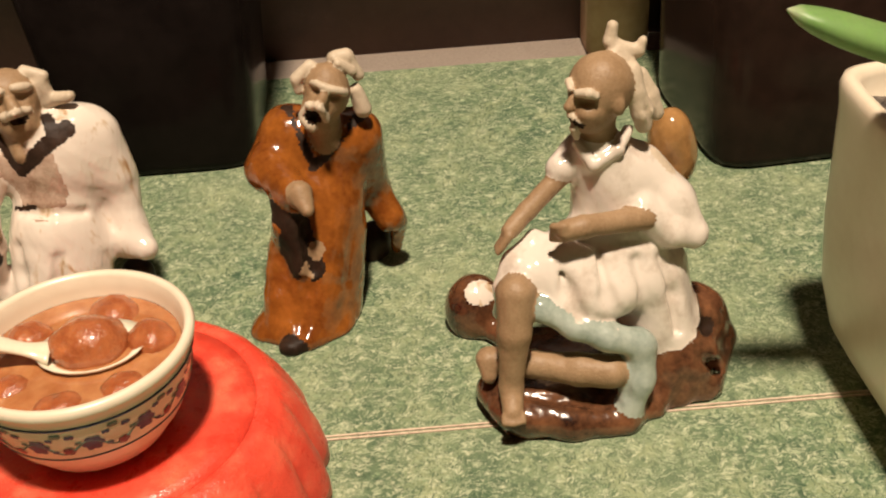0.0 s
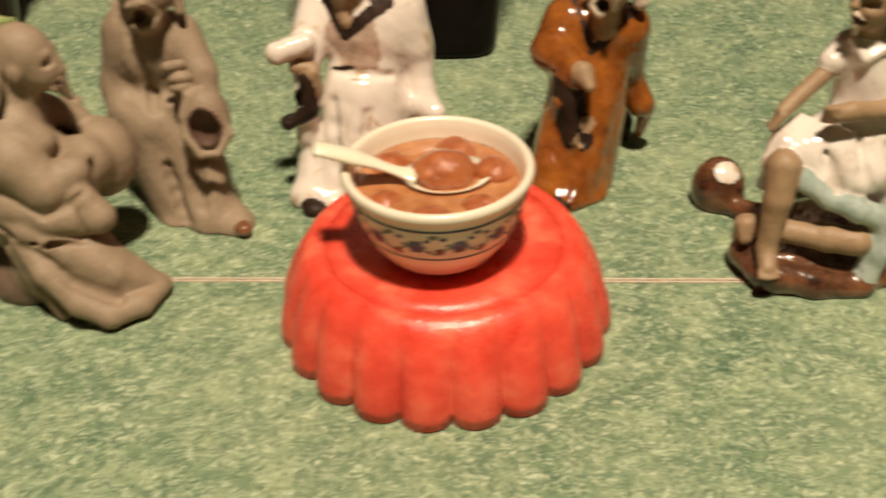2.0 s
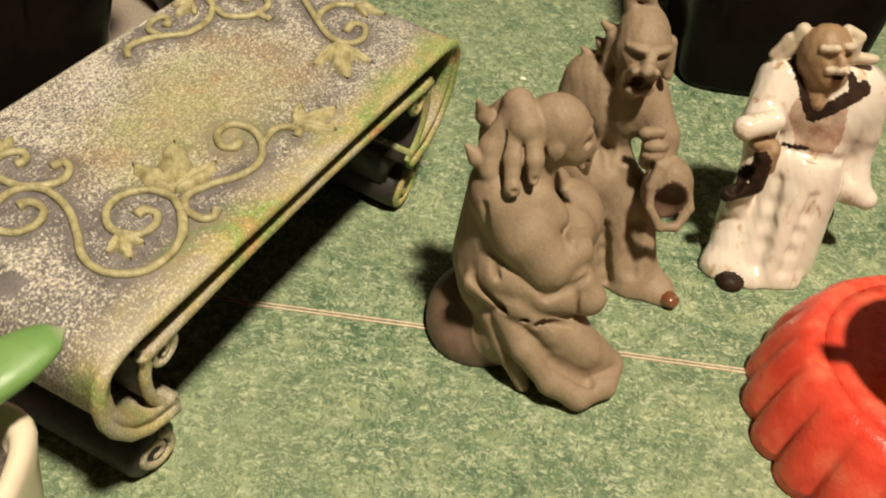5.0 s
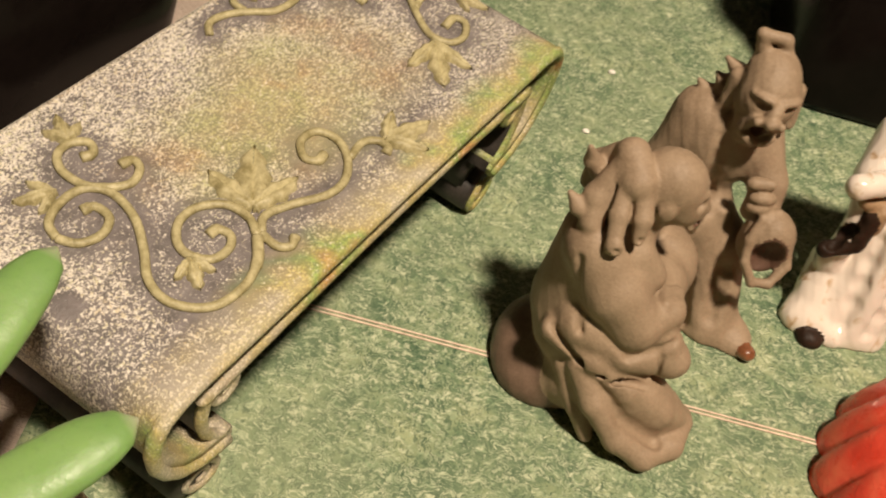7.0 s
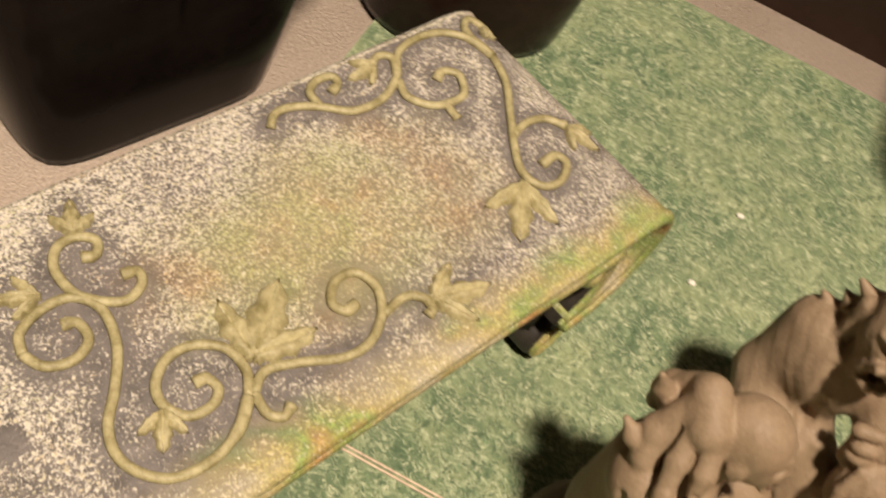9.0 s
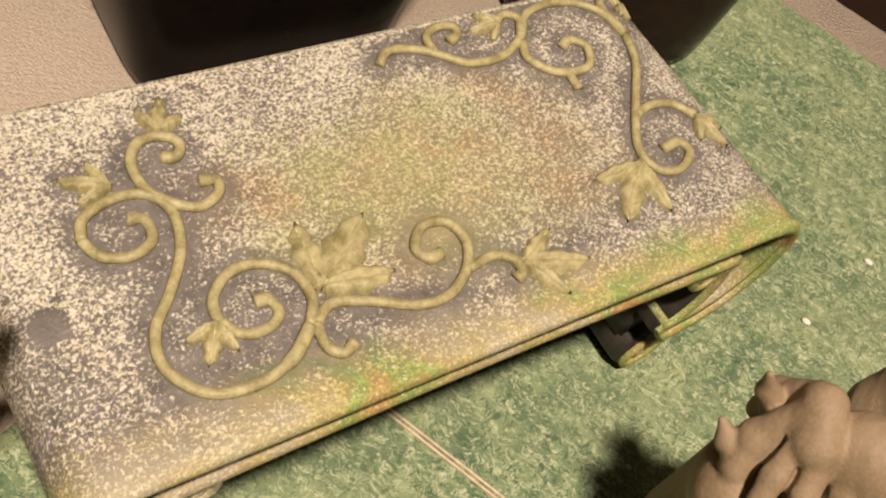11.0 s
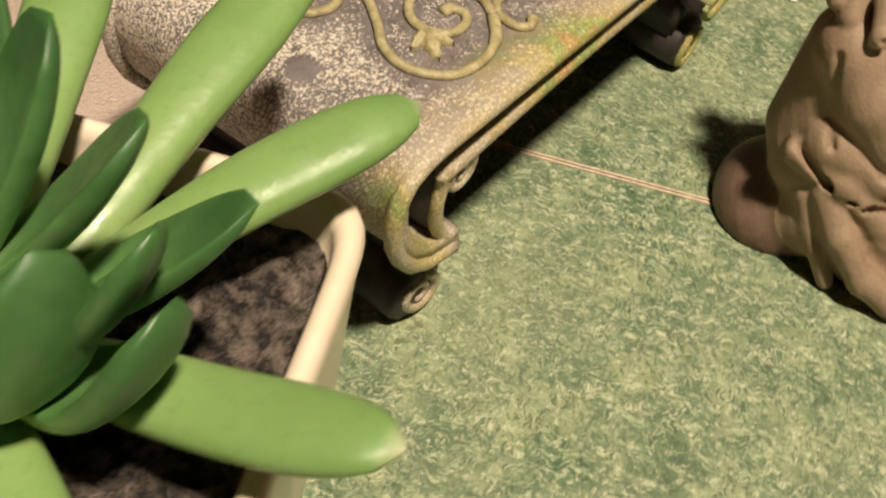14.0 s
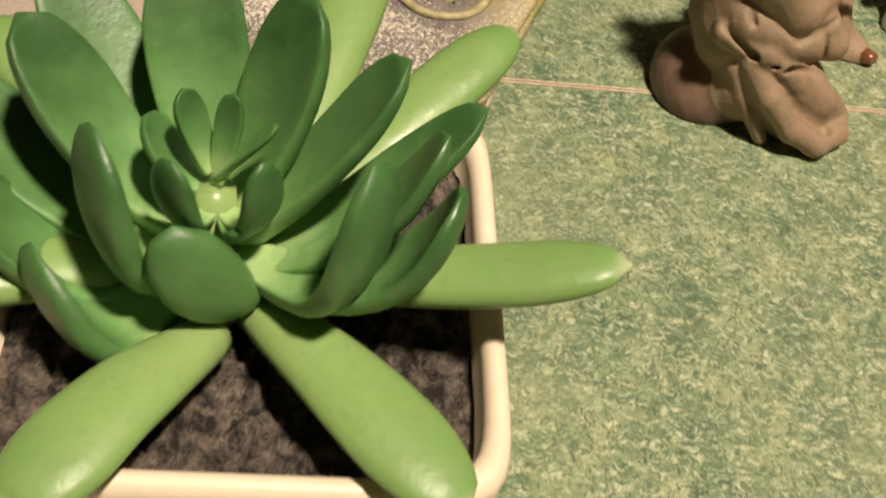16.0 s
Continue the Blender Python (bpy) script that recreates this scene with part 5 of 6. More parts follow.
# vines on the table top, in millimetres along and across the bench
VINES = []
VINES.append(((-45.2, 5.0), (-43.9, 8.0), (-40.0, 9.7), (-35.6, 9.3), (-33.3, 5.6), (-34.6, -0.2), (-38.2, -5.5), (-41.7, -9.6), (-42.9, -13.9), (-41.4, -17.8), (-38.3, -20.3), (-33.2, -20.8), (-28.3, -19.2), (-24.5, -16.0)))
VINES.append(((-24.5, -16.0), (-22.5, -12.6), (-22.9, -8.3), (-26.4, -5.5), (-30.4, -5.4), (-33.6, -7.8), (-34.4, -10.9), (-32.6, -14.0), (-29.3, -14.4), (-27.2, -12.9), (-27.6, -10.7), (-29.4, -10.4)))
VINES.append(((-45.2, 5.0), (-43.8, 2.1), (-40.4, 0.9), (-37.2, 2.4), (-37.0, 5.5), (-39.0, 6.3)))
VINES.append(((-34.2, 8.2), (-32.8, 6.8), (-29.8, 5.1), (-26.7, 6.3), (-26.0, 8.4), (-28.2, 9.0)))
VINES.append(((-32.8, 6.8), (-35.0, 9.7), (-35.3, 14.2), (-33.4, 17.2), (-30.4, 17.7), (-28.1, 15.8), (-29.4, 13.6), (-31.3, 14.3)))
VINES.append(((-23.6, -16.0), (-20.4, -14.1), (-15.3, -15.8), (-9.8, -18.5), (-5.1, -18.5), (-0.8, -15.8), (1.4, -11.9), (0.4, -8.2), (-3.2, -7.7), (-5.9, -10.4), (-5.0, -12.6), (-2.9, -12.4)))
VINES.append(((-0.5, -16.0), (4.0, -15.4), (6.3, -17.1), (6.3, -19.3), (4.9, -19.8)))
VINES.append(((-23.6, -16.0), (-23.9, -19.4), (-22.4, -21.0), (-20.5, -20.3)))
VINES.append(((5.8, 20.6), (8.1, 22.7), (11.7, 22.5), (15.7, 20.3), (20.1, 17.0), (26.2, 16.8), (31.8, 19.7), (35.3, 23.7), (40.1, 25.0), (45.7, 24.2), (49.8, 20.4), (51.0, 15.2)))
VINES.append(((51.0, 15.2), (48.8, 9.3), (44.3, 3.3), (39.9, -2.4), (37.1, -7.3), (38.1, -11.3), (41.7, -12.2), (45.4, -10.2), (45.0, -7.7), (41.3, -7.9)))
VINES.append(((15.7, 20.3), (15.9, 23.6), (18.4, 25.3), (21.4, 24.9), (21.4, 23.1), (19.2, 22.0)))
VINES.append(((31.4, 18.6), (30.3, 15.2), (32.5, 11.8), (35.8, 10.5), (39.8, 10.8), (42.0, 14.5), (39.9, 16.7), (37.6, 15.6)))
VINES.append(((35.3, 10.7), (35.0, 7.0)))
VINES.append(((31.8, 19.7), (33.7, 23.2), (31.9, 24.9), (29.4, 23.9)))
VINES.append(((41.6, -0.6), (45.3, 0.3), (49.1, -0.6), (51.7, -3.8)))
VINES.append(((50.3, 20.4), (51.0, 23.0), (53.2, 24.6), (55.0, 23.2), (54.6, 20.6), (53.2, 20.2)))
# leaves: foot and tip in millimetres, width
LEAVES = [((-20.6, -11.7), (-9.8, -2.9), 1.0), ((7.2, -17.9), (17.2, -21.0), 0.9), ((35.5, -9.2), (26.5, -17.9), 0.8), ((51.4, -4.1), (53.3, -11.0), 0.75),
          ((29.5, 23.2), (23.4, 23.0), 0.9), ((-35.0, -11.6), (-38.2, -16.8), 1.0), ((-30.1, 18.3), (-27.5, 23.8), 1.0), ((-39.1, 11.6), (-45.0, 14.6), 0.9), ((53.8, 21.5), (55.5, 18.6), 0.8)]

HALF, WIDE, TOP = 0.059, 0.027, 0.0428
# end curve of the top plate: outwards, then tucked in towards the foot
END = [(0.0500, 0.0428), (0.0535, 0.0424), (0.0563, 0.0412), (0.0581, 0.0388), (0.0587, 0.0350), (0.0579, 0.0300), (0.0560, 0.0258), (0.0527, 0.0215), (0.0484, 0.0186), (0.0442, 0.0174), (0.0414, 0.0168)]


def strip(line, y0, y1, thick, cols=2, inward=True):
    """A bent plate: a side line of (x, z) swept across, with thickness inwards."""
    bm = bmesh.new()
    L = [Vector((x, 0, z)) for x, z in line]
    n = len(L)
    rows = []
    for i, p in enumerate(L):
        way = (L[min(i + 1, n - 1)] - L[max(i - 1, 0)]).normalized()
        nor = Vector((way.z, 0, -way.x)) * thick
        rows.append(([bm.verts.new((p.x, y0 + (y1 - y0) * j / cols, p.z)) for j in range(cols + 1)],
                     [bm.verts.new((p.x + nor.x, y0 + (y1 - y0) * j / cols, p.z + nor.z)) for j in range(cols + 1)]))
    for (a, b), (c, d) in zip(rows, rows[1:]):
        for j in range(cols):
            bm.faces.new((a[j], a[j + 1], c[j + 1], c[j]))
            bm.faces.new((b[j], d[j], d[j + 1], b[j + 1]))
        bm.faces.new((a[0], c[0], d[0], b[0]))
        bm.faces.new((a[cols], b[cols], d[cols], c[cols]))
    for a, b in (rows[0], rows[-1]):
        for j in range(cols):
            bm.faces.new((a[j], b[j], b[j + 1], a[j + 1]))
    return clean(bm)


def drop(x):
    """Height of the plate's upper face at x."""
    x = abs(x)
    if x <= END[0][0]:
        return TOP
    for (x0, z0), (x1, z1) in zip(END, END[1:]):
        if x0 <= x <= x1:
            return z0 + (z1 - z0) * (x - x0) / (x1 - x0)
    return END[4][1]


def vine_leaf(foot, tip, width):
    """A vine leaf in low relief: three blunt crinkled lobes with a sunk rib each."""
    a, b = Vector((*foot, 0)) / 1000, Vector((*tip, 0)) / 1000
    L = (b - a).length
    course = math.atan2((b - a).y, (b - a).x)
    bm = bmesh.new()
    for turn, size, start in ((0, 1.0, 0.0), (46, 0.74, 0.02), (-46, 0.74, 0.02)):
        d = course + radians(turn) * (0.7 + 0.3 * width)
        way, side = Vector((math.cos(d), math.sin(d), 0)), Vector((-math.sin(d), math.cos(d), 0))
        root = a + (b - a) * start
        rows = []
        n = 16
        for i in range(n + 1):
            s = i / n
            w = L * size * 0.205 * width * (math.sin(math.pi * min(1.0, 0.04 + 0.96 * s ** 1.15)) ** 0.55 + 0.03) * (1 + 0.18 * math.cos(s * 7 * math.pi))
            row = []
            for k in (-1.0, -0.7, -0.25, 0.0, 0.25, 0.7, 1.0):
                p = root + way * L * size * (s - 0.06 * abs(k)) + side * k * w
                h = 0.0016 * (1 - abs(k) ** 2.5) * (0.5 + 0.5 * math.sin(math.pi * min(1, s + 0.15))) - (0.0013 if k == 0 else 0)
                row.append(bm.verts.new((p.x, p.y, drop(p.x) + h - (0.0002 if abs(k) == 1 else -0.0001))))
            rows.append(row)
        for r, q in zip(rows, rows[1:]):
            for i in range(6):
                bm.faces.new((r[i], r[i + 1], q[i + 1], q[i]))
    ext = bmesh.ops.extrude_face_region(bm, geom=bm.faces[:])
    for v in ext["geom"]:
        if isinstance(v, bmesh.types.BMVert):
            v.co.z -= 0.0010
    return clean(bm)


def scroll_line(cx, cz, r, start, turns, y, sign=1, n=26):
    return [Vector((cx + sign * r * (1 - 0.72 * i / n) * math.cos(start + turns * 2 * math.pi * i / n), y, cz + r * (1 - 0.72 * i / n) * math.sin(start + turns * 2 * math.pi * i / n))) for i in range(n + 1)]


def bench():
    thing = new("bench")
    tagged(thing, "weathered mossy stone-look scroll bench with vine relief", "bench")
    # top plate, finely divided so that the bare ground follows the vines
    flat = [(x, TOP) for x in np.linspace(0.0488, -0.0488, 98)]
    line = [(x, z) for x, z in END[::-1]] + flat + [(-x, z) for x, z in END]
    fine = []
    for (x0, z0), (x1, z1) in zip(line, line[1:]):
        fine += [(x0 + (x1 - x0) * i / 2, z0 + (z1 - z0) * i / 2) for i in range(2)]
    plate = part("top_plate", strip(fine + [line[-1]], -WIDE, WIDE, -0.0024, 54), [STONE])
    plate.parent = thing
    me = plate.data
    co = np.empty(len(me.vertices) * 3)
    me.vertices.foreach_get("co", co)
    co = co.reshape(-1, 3)
    pts = np.array([(p.x, p.y) for v in VINES for p in glide([(x / 1000, y / 1000, 0) for x, y in v], 4)])
    pts = np.concatenate([pts, [(a[0] / 1000 + (b[0] - a[0]) * t / 1000, a[1] / 1000 + (b[1] - a[1]) * t / 1000) for a, b, _ in LEAVES for t in (0.2, 0.5, 0.8)]])
    gap = np.min(np.hypot(co[:, None, 0] - pts[None, :, 0], co[:, None, 1] - pts[None, :, 1]), axis=1)
    worn = np.hypot(co[:, 0] + 0.0525, co[:, 1] + 0.0048)
    bare = np.maximum(np.clip((0.0036 - gap) / 0.0026, 0, 1), 3.0 * np.clip((0.0023 - worn) / 0.0006, 0, 1)) * (co[:, 2] > 0.03)
    me.attributes.new("bare", "FLOAT", "POINT").data.foreach_set("value", bare.astype(np.float32))
    for v in VINES:
        bm = bmesh.new()
        ln = [Vector((p.x, p.y, drop(p.x) + 0.0003)) for p in glide([(x / 1000, y / 1000, 0) for x, y in v], 6)]
        tube(bm, ln, lambda s: 0.00078 if s < 0.9 else 0.00098, 8, 0.9)
        part("vine", clean(bm), VINE, plate)
    for a, b, w in LEAVES:
        part("leaf", vine_leaf(a, b, w), VINE, plate)
    for y in (-WIDE, WIDE):
        s = -1 if y < 0 else 1
        # rounded lip along the plate's edge
        lip = [Vector((x, y - s * 0.0004, z - 0.0012)) for x, z in glide_xz(line)]
        bm = bmesh.new()
        tube(bm, lip, 0.00130, 10, 1.0, Vector((0, 1, 0)))
        part("edge_lip", clean(bm), EDGE, thing)
        # lower rail under the slot
        rail = [Vector((x, y - s * 0.0012, 0.0344 + 0.0020 * math.cos(x * 32))) for x in np.linspace(-0.0478, 0.0478, 40)]
        bm = bmesh.new()
        tube(bm, rail, 0.0015, 10, 1.0, Vector((0, 1, 0)))
        part("lower_rail", clean(bm), EDGE, thing)
        # tracery in the slot, its colour darkened for the slot's shade
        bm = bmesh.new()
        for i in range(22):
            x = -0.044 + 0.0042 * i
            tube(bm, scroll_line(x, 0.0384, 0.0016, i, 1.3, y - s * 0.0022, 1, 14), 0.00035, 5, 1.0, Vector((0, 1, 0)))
        part("tracery", clean(bm), UNDERSHADE, thing)
        for e in (-1, 1):
            # inner leg strip, with its corner scroll and the foot scroll
            leg = [Vector((e * x, y - s * 0.0010, z)) for x, z in ((0.0480, 0.0350), (0.0472, 0.0325), (0.0476, 0.0285), (0.0466, 0.0235), (0.0442, 0.0195), (0.0408, 0.0166))]
            bm = bmesh.new()
            tube(bm, glide(leg, 6), 0.0011, 8, 1.0, Vector((0, 1, 0)))
            part("leg_edge", clean(bm), EDGE, thing)
            bm = bmesh.new()
            tube(bm, scroll_line(e * 0.0432, 0.0318, 0.0034, 1.2, 1.6, y - s * 0.0010, e), lambda t: 0.0009 * (1.1 - 0.5 * t), 8, 1.0, Vector((0, 1, 0)))
            part("corner_scroll", clean(bm), EDGE, thing)
            bm = bmesh.new()
            tube(bm, [Vector((p.x * 1.0 + e * 0.0015 * (p.z - 0.005) / 0.004, p.y, p.z)) for p in scroll_line(e * 0.0452, 0.0056, 0.0046, 2.2, 1.5, y - s * 0.0024, e)], lambda t: 0.0009 * (1.1 - 0.5 * t), 8, 1.0, Vector((0, 1, 0)))
            part("foot_scroll", clean(bm), EDGE, thing)
    # inner board under the slot, and the solid cross feet, coloured near-black as shade
    part("inner_board", box(-0.0465, 0.0465, -WIDE + 0.0018, WIDE - 0.0018, 0.0346, 0.0362, 0.0004), UNDERSHADE, thing)
    part("slot_core", box(-0.0465, 0.0465, -WIDE + 0.0048, WIDE - 0.0048, 0.0362, 0.0402), UNDERSHADE, thing)
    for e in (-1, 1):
        # inner leg and foot take the painted shade, not the stone colour
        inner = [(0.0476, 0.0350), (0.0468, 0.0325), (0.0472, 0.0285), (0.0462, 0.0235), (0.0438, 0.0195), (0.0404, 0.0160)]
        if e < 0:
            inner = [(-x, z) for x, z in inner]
        part("inner_leg", strip(inner, -WIDE + 0.001, WIDE - 0.001, 0.0012, 2), UNDERSHADE, thing)
        deep = WIDE - 0.0024
        foot = lathe([(0.0040, -deep), (0.0052, -deep + 0.0006), (0.0055, -deep + 0.0014), (0.0055, deep - 0.0014), (0.0052, deep - 0.0006), (0.0040, deep)], 32)
        for v in foot.verts:
            v.co.x *= 1.1
        f = part("foot", foot, UNDERSHADE, thing)
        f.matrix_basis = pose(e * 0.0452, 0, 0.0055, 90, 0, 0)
        part("foot_web", box(e * 0.0430 - 0.0035, e * 0.0430 + 0.0035, -WIDE + 0.005, WIDE - 0.005, 0.0080, 0.0178, 0.0006), UNDERSHADE, thing)
    thing.matrix_world = pose(-0.178, 0.173, 0, 0, 0, 66)
    return thing


def glide_xz(line):
    return [(p.x, p.z) for p in [Vector((x, 0, z)) for x, z in line]]


bench()


# ---- potted succulents ----
def leaf_skin(name, foot, middle, tip, dry):
    """Waxy leaf: pale yellow-green at the foot, deeper green towards the tip; a dark tip colour also paints in shade.
    """
    m = Mat(name, 0.42, sss=0.25)
    m.p.inputs["Subsurface Radius"].default_value = (0.5, 1.0, 0.2)
    along = m.node("Attribute")
    along.attribute_name = "along"
    f = m.math("ADD", along.outputs["Fac"], m.math("MULTIPLY", m.math("SUBTRACT", m.noise(120, 4), 0.5), 0.8))
    base = m.ramp(f, [(0.05, foot), (0.45, middle), (0.95, tip)])
    info = m.node("ObjectInfo").outputs["Random"]
    base = m.mix(m.math("MULTIPLY", info, 0.3), base, middle)
    base = m.mix(m.ramp(along.outputs["Fac"], [(0.955, 0.0), (1.0, dry)]), base, (0.62, 0.60, 0.45))
    fine = m.noise(900, 3)
    m.colour(m.mix(m.ramp(fine, [(0.30, 0.14), (0.45, 0.0)]), base, (0.06, 0.13, 0.035)))
    m.rough(m.ramp(m.noise(180, 3), [(0.3, 0.32), (0.7, 0.55)]))
    m.bump(m.noise(420, 3), 0.00012)
    return m.m


LEAF_GREEN = leaf_skin("waxy_leaf", (0.26, 0.37, 0.14), (0.215, 0.345, 0.11), (0.16, 0.285, 0.085), 0.6)
# tips go darker than their own green: shade painted into the young leaves
YOUNG_GREEN = leaf_skin("young_leaf", (0.36, 0.52, 0.22), (0.125, 0.275, 0.085), (0.034, 0.100, 0.026), 0.0)


def fleshy(foot, tip, bend, width, thick, cup=0.38, round_tip=0.5):
    """A thick pointed leaf arching from foot to tip by way of bend, hollowed above."""
    a, b, mid = Vector(foot), Vector(tip), Vector(bend)
    side = (mid - a).cross(Vector((0, 0, 1))).normalized()
    bm = bmesh.new()
    layer = bm.verts.layers.float.new("along")
    n, m = 22, 18
    rings = []
    sway = Vector((a.x * 900, a.y * 900, b.x * 700))
    for i in range(n + 1):
        s = i / n
        p = a * (1 - s) ** 2 + mid * 2 * s * (1 - s) + b * s * s
        way = ((mid - a) * (1 - s) + (b - mid) * s).normalized()
        top = side.cross(way)
        w = width * ((0.34 + 1.50 * s - 0.75 * s * s) if cup else (0.46 + 1.15 * s - 0.62 * s * s)) * (1 - max(0, (s - 0.60) / 0.40) ** 2.6) ** round_tip + 0.0002
        w *= 1 + 0.05 * noise.noise(sway + Vector((s * 4, 0, 0)))
        h = thick * (1 - 0.35 * s) * (1 - max(0, (s - 0.75) / 0.25) ** 2.4) ** 0.6 + 0.0002
        p = p + side * width * 0.10 * noise.noise(sway + Vector((0, s * 2.2, 5)))
        ring = []
        for k in range(m):
            q = 2 * math.pi * k / m
            c, si = math.cos(q), math.sin(q)
            lift = h * si if si < 0 else h * (0.85 - cup) * si + cup * w * c * c * (1 - s * 0.5)
            ring.append(bm.verts.new(p + side * w * c + top * lift))
        rings.append(ring)
    for lo, hi in zip(rings, rings[1:]):
        for k in range(m):
            j = (k + 1) % m
            bm.faces.new((lo[k], lo[j], hi[j], hi[k]))
    bm.faces.new(rings[0][::-1])
    bm.faces.new(rings[-1])
    for i, ring in enumerate(rings):
        for v in ring:
            v[layer] = i / n
    return clean(bm)


def soil_bed(half):
    bm = bmesh.new()
    n = 46
    g = [[bm.verts.new((half * (2 * i / n - 1), half * (2 * j / n - 1), 0.0034 * noise.noise(Vector((i * 0.9, j * 0.9, 2.0))) * min(1, min(i, n - i, j, n - j) / 3) + 0.0010 * noise.noise(Vector((i * 0.31, j * 0.31, 7.0))))) for j in range(n + 1)] for i in range(n + 1)]
    for i in range(n):
        for j in range(n):
            bm.faces.new((g[i][j], g[i + 1][j], g[i + 1][j + 1], g[i][j + 1]))
    return bm


def succulent_pot(h):
    pot = new("succulent_pot")
    tagged(pot, "cream glazed square pot of dark soil on the mat", "plant pot")
    w = 0.0283
    prof = [(0.0160, 0.0), (0.0178, 0.0008), (0.0212, 0.0040), (0.0243, 0.0095), (0.0263, 0.018), (0.0274, 0.032), (w - 0.0004, h - 0.006), (w, h - 0.002), (w - 0.0004, h - 0.0005), (w - 0.0014, h), (w - 0.0024, h - 0.0004),
            (w - 0.0029, h - 0.0018), (w - 0.0034, h - 0.010), (0.010, h - 0.011)]
    part("pot_body", squircle(prof, 120, 9.0), CERAMIC, pot, "cream glazed pot")
    bed = part("soil", soil_bed(0.0248), SOIL, pot, "dark crumbly soil")
    bed.location = (0, 0, h - 0.0055)
    return pot


def succulent(at, turn, stem, leaves):
    plant = new("succulent_plant")
    tagged(plant, "green fleshy succulent rosette growing from the cream pot", "plant")
    bm = bmesh.new()
    tube(bm, [Vector(p) / 1000 for p in stem], lambda t: 0.0036 - 0.0016 * t, 12)
    part("stem", clean(bm), LEAF_GREEN, plant)
    for foot, tip, bend, w, t, young in leaves:
        part("leaf", fleshy([c / 1000 for c in foot], [c / 1000 for c in tip], [c / 1000 for c in bend], w / 1000, t / 1000, 0.38 if young else 0.0),
             YOUNG_GREEN if young else LEAF_GREEN, plant)
    plant.matrix_world = pose(at[0], at[1], at[2], 0, 0, turn)
    return plant


def arch(foot, tip, sag, w, t, young=False):
    """A leaf whose bend lies below the middle of its chord."""
    return foot, tip, tuple((a + b) / 2 - (sag if k == 2 else 0) for k, (a, b) in enumerate(zip(foot, tip))), w, t, young


# long lower leaves, then the raised ones round the axis, then the heart; millimetres
LOW = [arch((1.9, -6.2, 56.0), (38.4, -12.4, 67.8), 2, 4.2, 3.0), arch((3, -2, 54), (29.7, 27.3, 65.8), -3, 4.3, 3.0), arch((2, -1, 54), (13, 46, 67), -4, 4.4, 3.0),
       arch((0.4, -9.4, 55.0), (22.6, -34.5, 57.5), -3, 5.0, 2.6), arch((-3.0, -14.1, 55.0), (-18.4, -36.1, 57.5), -3, 5.0, 2.6), arch((-7, -4, 53), (-38, -13, 58), -3, 4.6, 3.0),
       arch((-6, -1, 55), (-32, 20, 66), -3, 4.6, 3.0), arch((-3, 0, 55), (-10, 40, 67), -3, 4.4, 3.0)]
RAISED = [((-1.8, -5.7, 60.3), (14.8, -1.8, 82.7), (5.9, -4.8, 67.3), 4.2, 1.9, True),
          ((-0.5, -7.1, 58.2), (23.0, -1.2, 77.2), (9.9, -6.4, 62.7), 3.9, 1.9, True),
          ((-0.5, -7.8, 59.0), (18.5, -9.4, 80.6), (13.3, -10.3, 63.3), 3.9, 1.8, True),
          ((-0.7, -8.4, 60.8), (11.7, -13.5, 80.2), (14.2, -17.3, 59.1), 5.0, 2.1, True),
          ((-0.4, -8.2, 57.1), (20.0, -12.7, 76.2), (18.3, -14.4, 60.3), 4.8, 2.0, True),
          ((-2.0, -4.5, 62.4), (5.4, 3.6, 85.4), (2.2, -1.3, 70.4), 4.8, 1.9, True),
          ((-3.0, -3.8, 60.5), (-7.6, 11.7, 83.4), (-4.7, 2.9, 67.5), 5.0, 2.0, True),
          ((-5.2, -4.0, 58.3), (-22.1, 16.3, 78.5), (-12.6, 5.6, 63.1), 4.8, 2.0, True),
          ((-5.3, -5.5, 59.8), (-22.8, 5.3, 78.9), (-14.0, -1.2, 64.4), 4.7, 1.9, True),
          ((-5.3, -7.3, 59.4), (-13.3, -8.4, 77.3), (-14.7, -12.9, 57.9), 5.6, 2.1, True),
          ((-5.1, -8.6, 57.3), (-18.9, -13.9, 65.7), (-16.5, -18.1, 49.8), 5.5, 2.3, True),
          ((-3.0, -8.4, 59.5), (-6.0, -13.4, 70.5), (0.3, -17.1, 55.2), 4.4, 2.2, True),
          ((-7.4, -6.9, 55.4), (-29.7, -5.3, 68.0), (-18.9, -9.1, 51.4), 5.3, 2.1, True),
          ((-7.3, -5.2, 54.8), (-32.0, 7.5, 68.5), (-19.2, -0.4, 55.1), 5.1, 2.1, True)]
HEART = [((-3.4, -6.4, 65.7), (-6.4, -10.1, 75.5), (-7.6, -10.6, 65.1), 2.9, 1.1, True),
          ((-2.3, -7.0, 65.7), (1.8, -10.5, 76.6), (3.0, -11.9, 66.3), 2.2, 1.0, True),
          ((-3.1, -5.0, 68.9), (2.8, -5.4, 76.4), (-1.0, -5.2, 72.0), 1.0, 0.6, True),
          ((-4.1, -4.8, 66.9), (-10.2, -2.5, 73.7), (-7.1, -4.4, 67.5), 2.6, 1.1, True),
          ((-3.7, -4.5, 68.9), (-6.3, -2.5, 77.6), (-5.1, -3.5, 71.8), 1.6, 0.8, True),
          ((-2.3, -7.5, 65.6), (0.1, -11.2, 68.5), (-0.5, -10.4, 65.2), 1.3, 0.9, True),
          ((-3.0, -5.2, 67.9), (-1.4, -2.4, 77.4), (-2.2, -3.7, 72.2), 1.3, 0.7, True)]
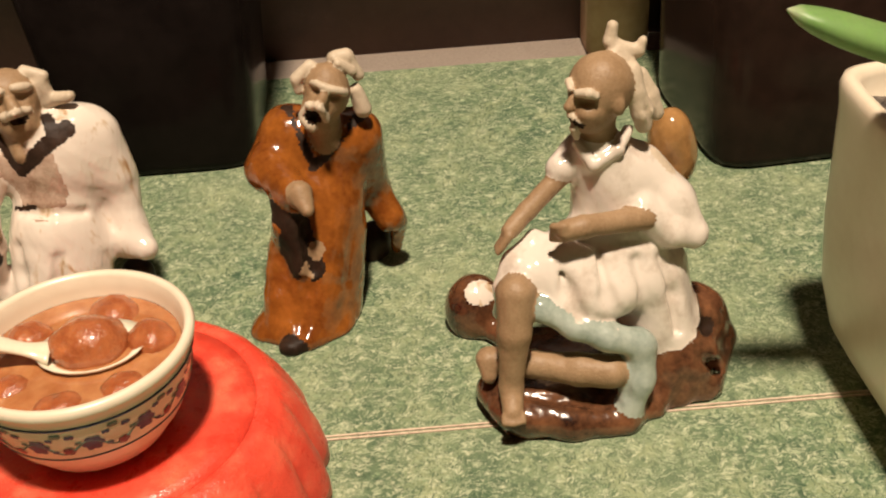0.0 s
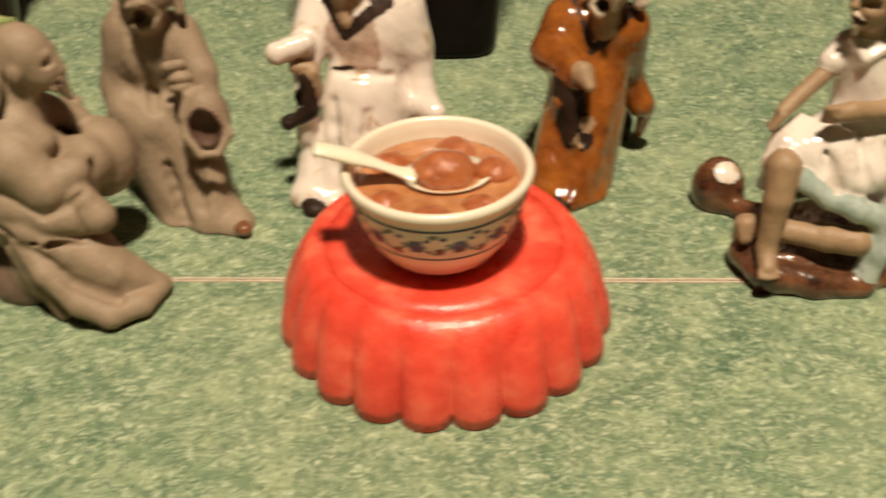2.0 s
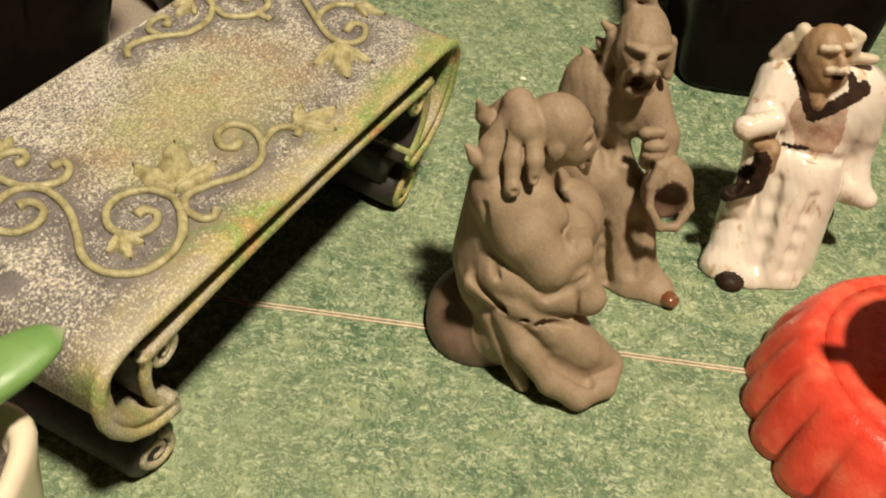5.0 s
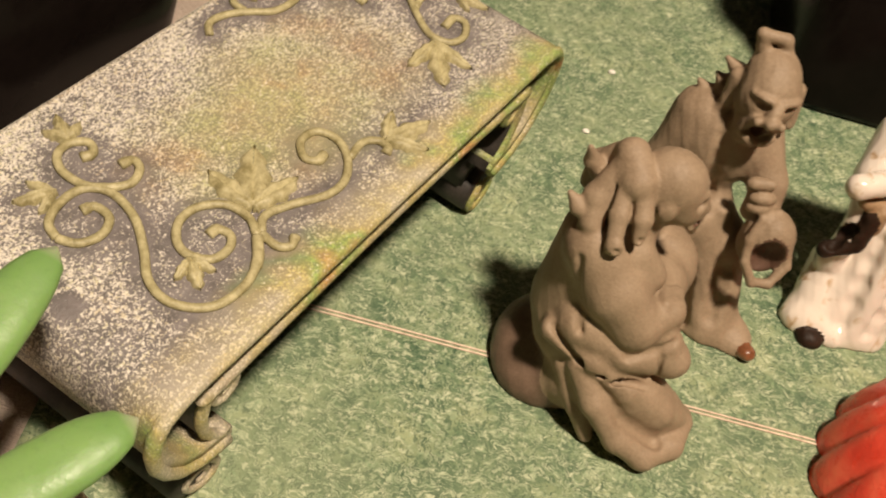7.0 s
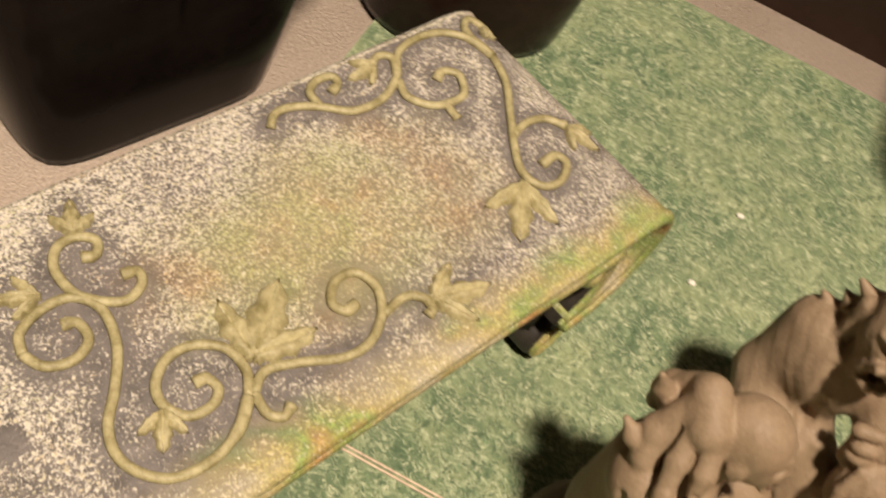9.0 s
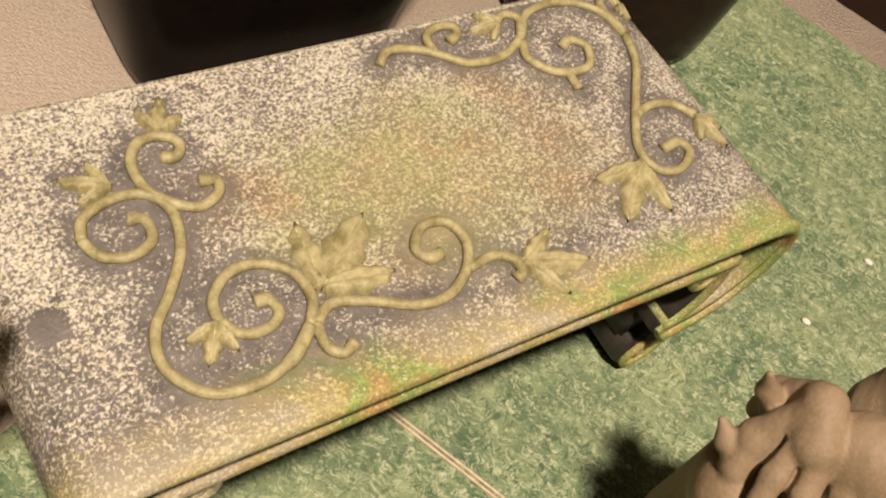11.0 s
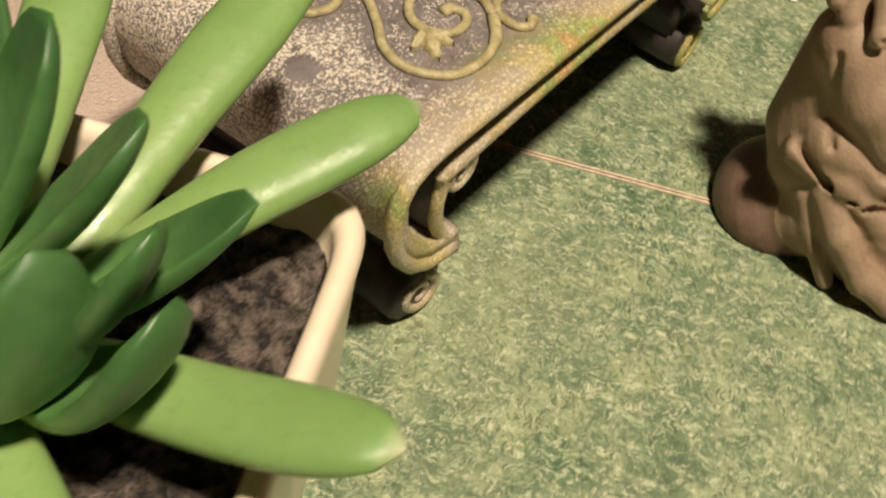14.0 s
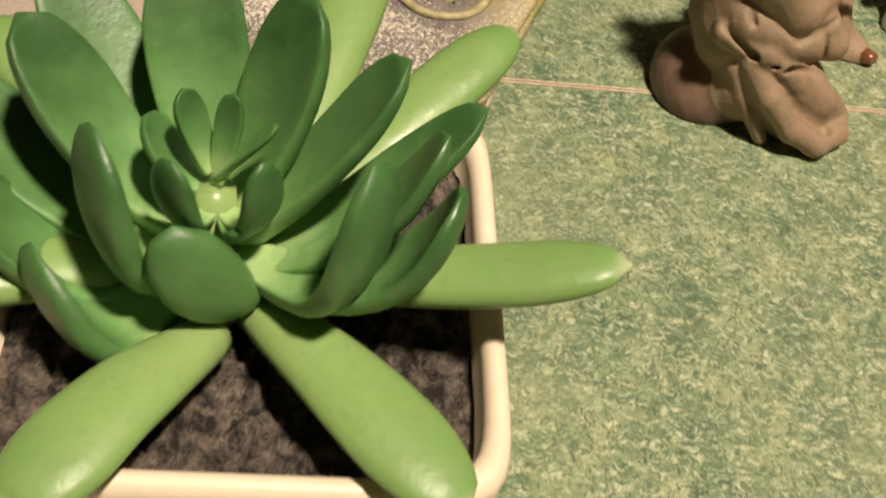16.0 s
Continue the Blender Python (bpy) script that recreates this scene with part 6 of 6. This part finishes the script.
STEM = ((-2.0, -8.6, 32.7), (-3.0, -7.2, 48.3), (-3.1, -5.7, 67.8))

pot_a = succulent_pot(0.055)
pot_a.matrix_world = pose(-0.2049, 0.0648, 0)
pot_b = succulent_pot(0.060)
pot_b.matrix_world = pose(0.1285, 0.157, 0, 0, 0, 2)
succulent((-0.2048, 0.0688, 0), 0, STEM, LOW + RAISED + HEART)
OTHER = [arch((0, 0, 60), (-48, -1, 77), 2, 4.6, 3.4)] + [arch((0, 0, 60 + 3 * (i % 3)), (36 * math.cos(i * 0.72 - 1.9), 36 * math.sin(i * 0.72 - 1.9), 74 + 6 * (i % 3)), 2, 4.4, 3.0) for i in range(6)]
OTHER += [arch((0, 0, 66), (20 * math.cos(i * 0.9 + 0.4), 20 * math.sin(i * 0.9 + 0.4), 90), 4, 3.8, 2.4, True) for i in range(7)]
succulent((0.1285, 0.157, 0.005), 0, ((0, 0, 46), (0, 0, 58), (0, 0, 70)), OTHER)

# ---- small things ----
CRUMB = speckled("white_crumb", (0.70, 0.66, 0.58), (0.82, 0.78, 0.70), 900, 0.7)
for x, y, r in ((-0.1140, 0.2387, 0.0007), (-0.1090, 0.2640, 0.0007), (-0.0025, 0.1795, 0.0008)):
    c = part("paper_crumb", dough_ball(r, 1.4, x * 900), CRUMB)
    c.location = (x, y, r * 0.7)
    tagged(c, "tiny white crumb lying on the printed grass", "crumb", "crumbs on the mat")


def hanging_streaks():
    """Narrow blades over the black pot's edge, added for yellow-green streaks on its front."""
    plant = new("streak_blades")
    tagged(plant, "yellow-green blades standing in for streaks on the black pot", "plant")
    for x, low in ((-0.006, 0.052), (0.010, 0.056), (0.002, 0.066)):
        bm = bmesh.new()
        tube(bm, glide([(x, 0.006, 0.072), (x, -0.016, 0.090), (x + 0.001, -0.034, 0.086), (x + 0.001, -0.0385, 0.072), (x + 0.001, -0.0375, low)], 6), lambda t: 0.0011 * (1.05 - t) + 0.0002, 6, 0.3)
        part("blade", clean(bm), LEAF_GREEN, plant)
    plant.matrix_world = pose(-0.2495, 0.2205, -0.001, 0, 0, 64)


hanging_streaks()
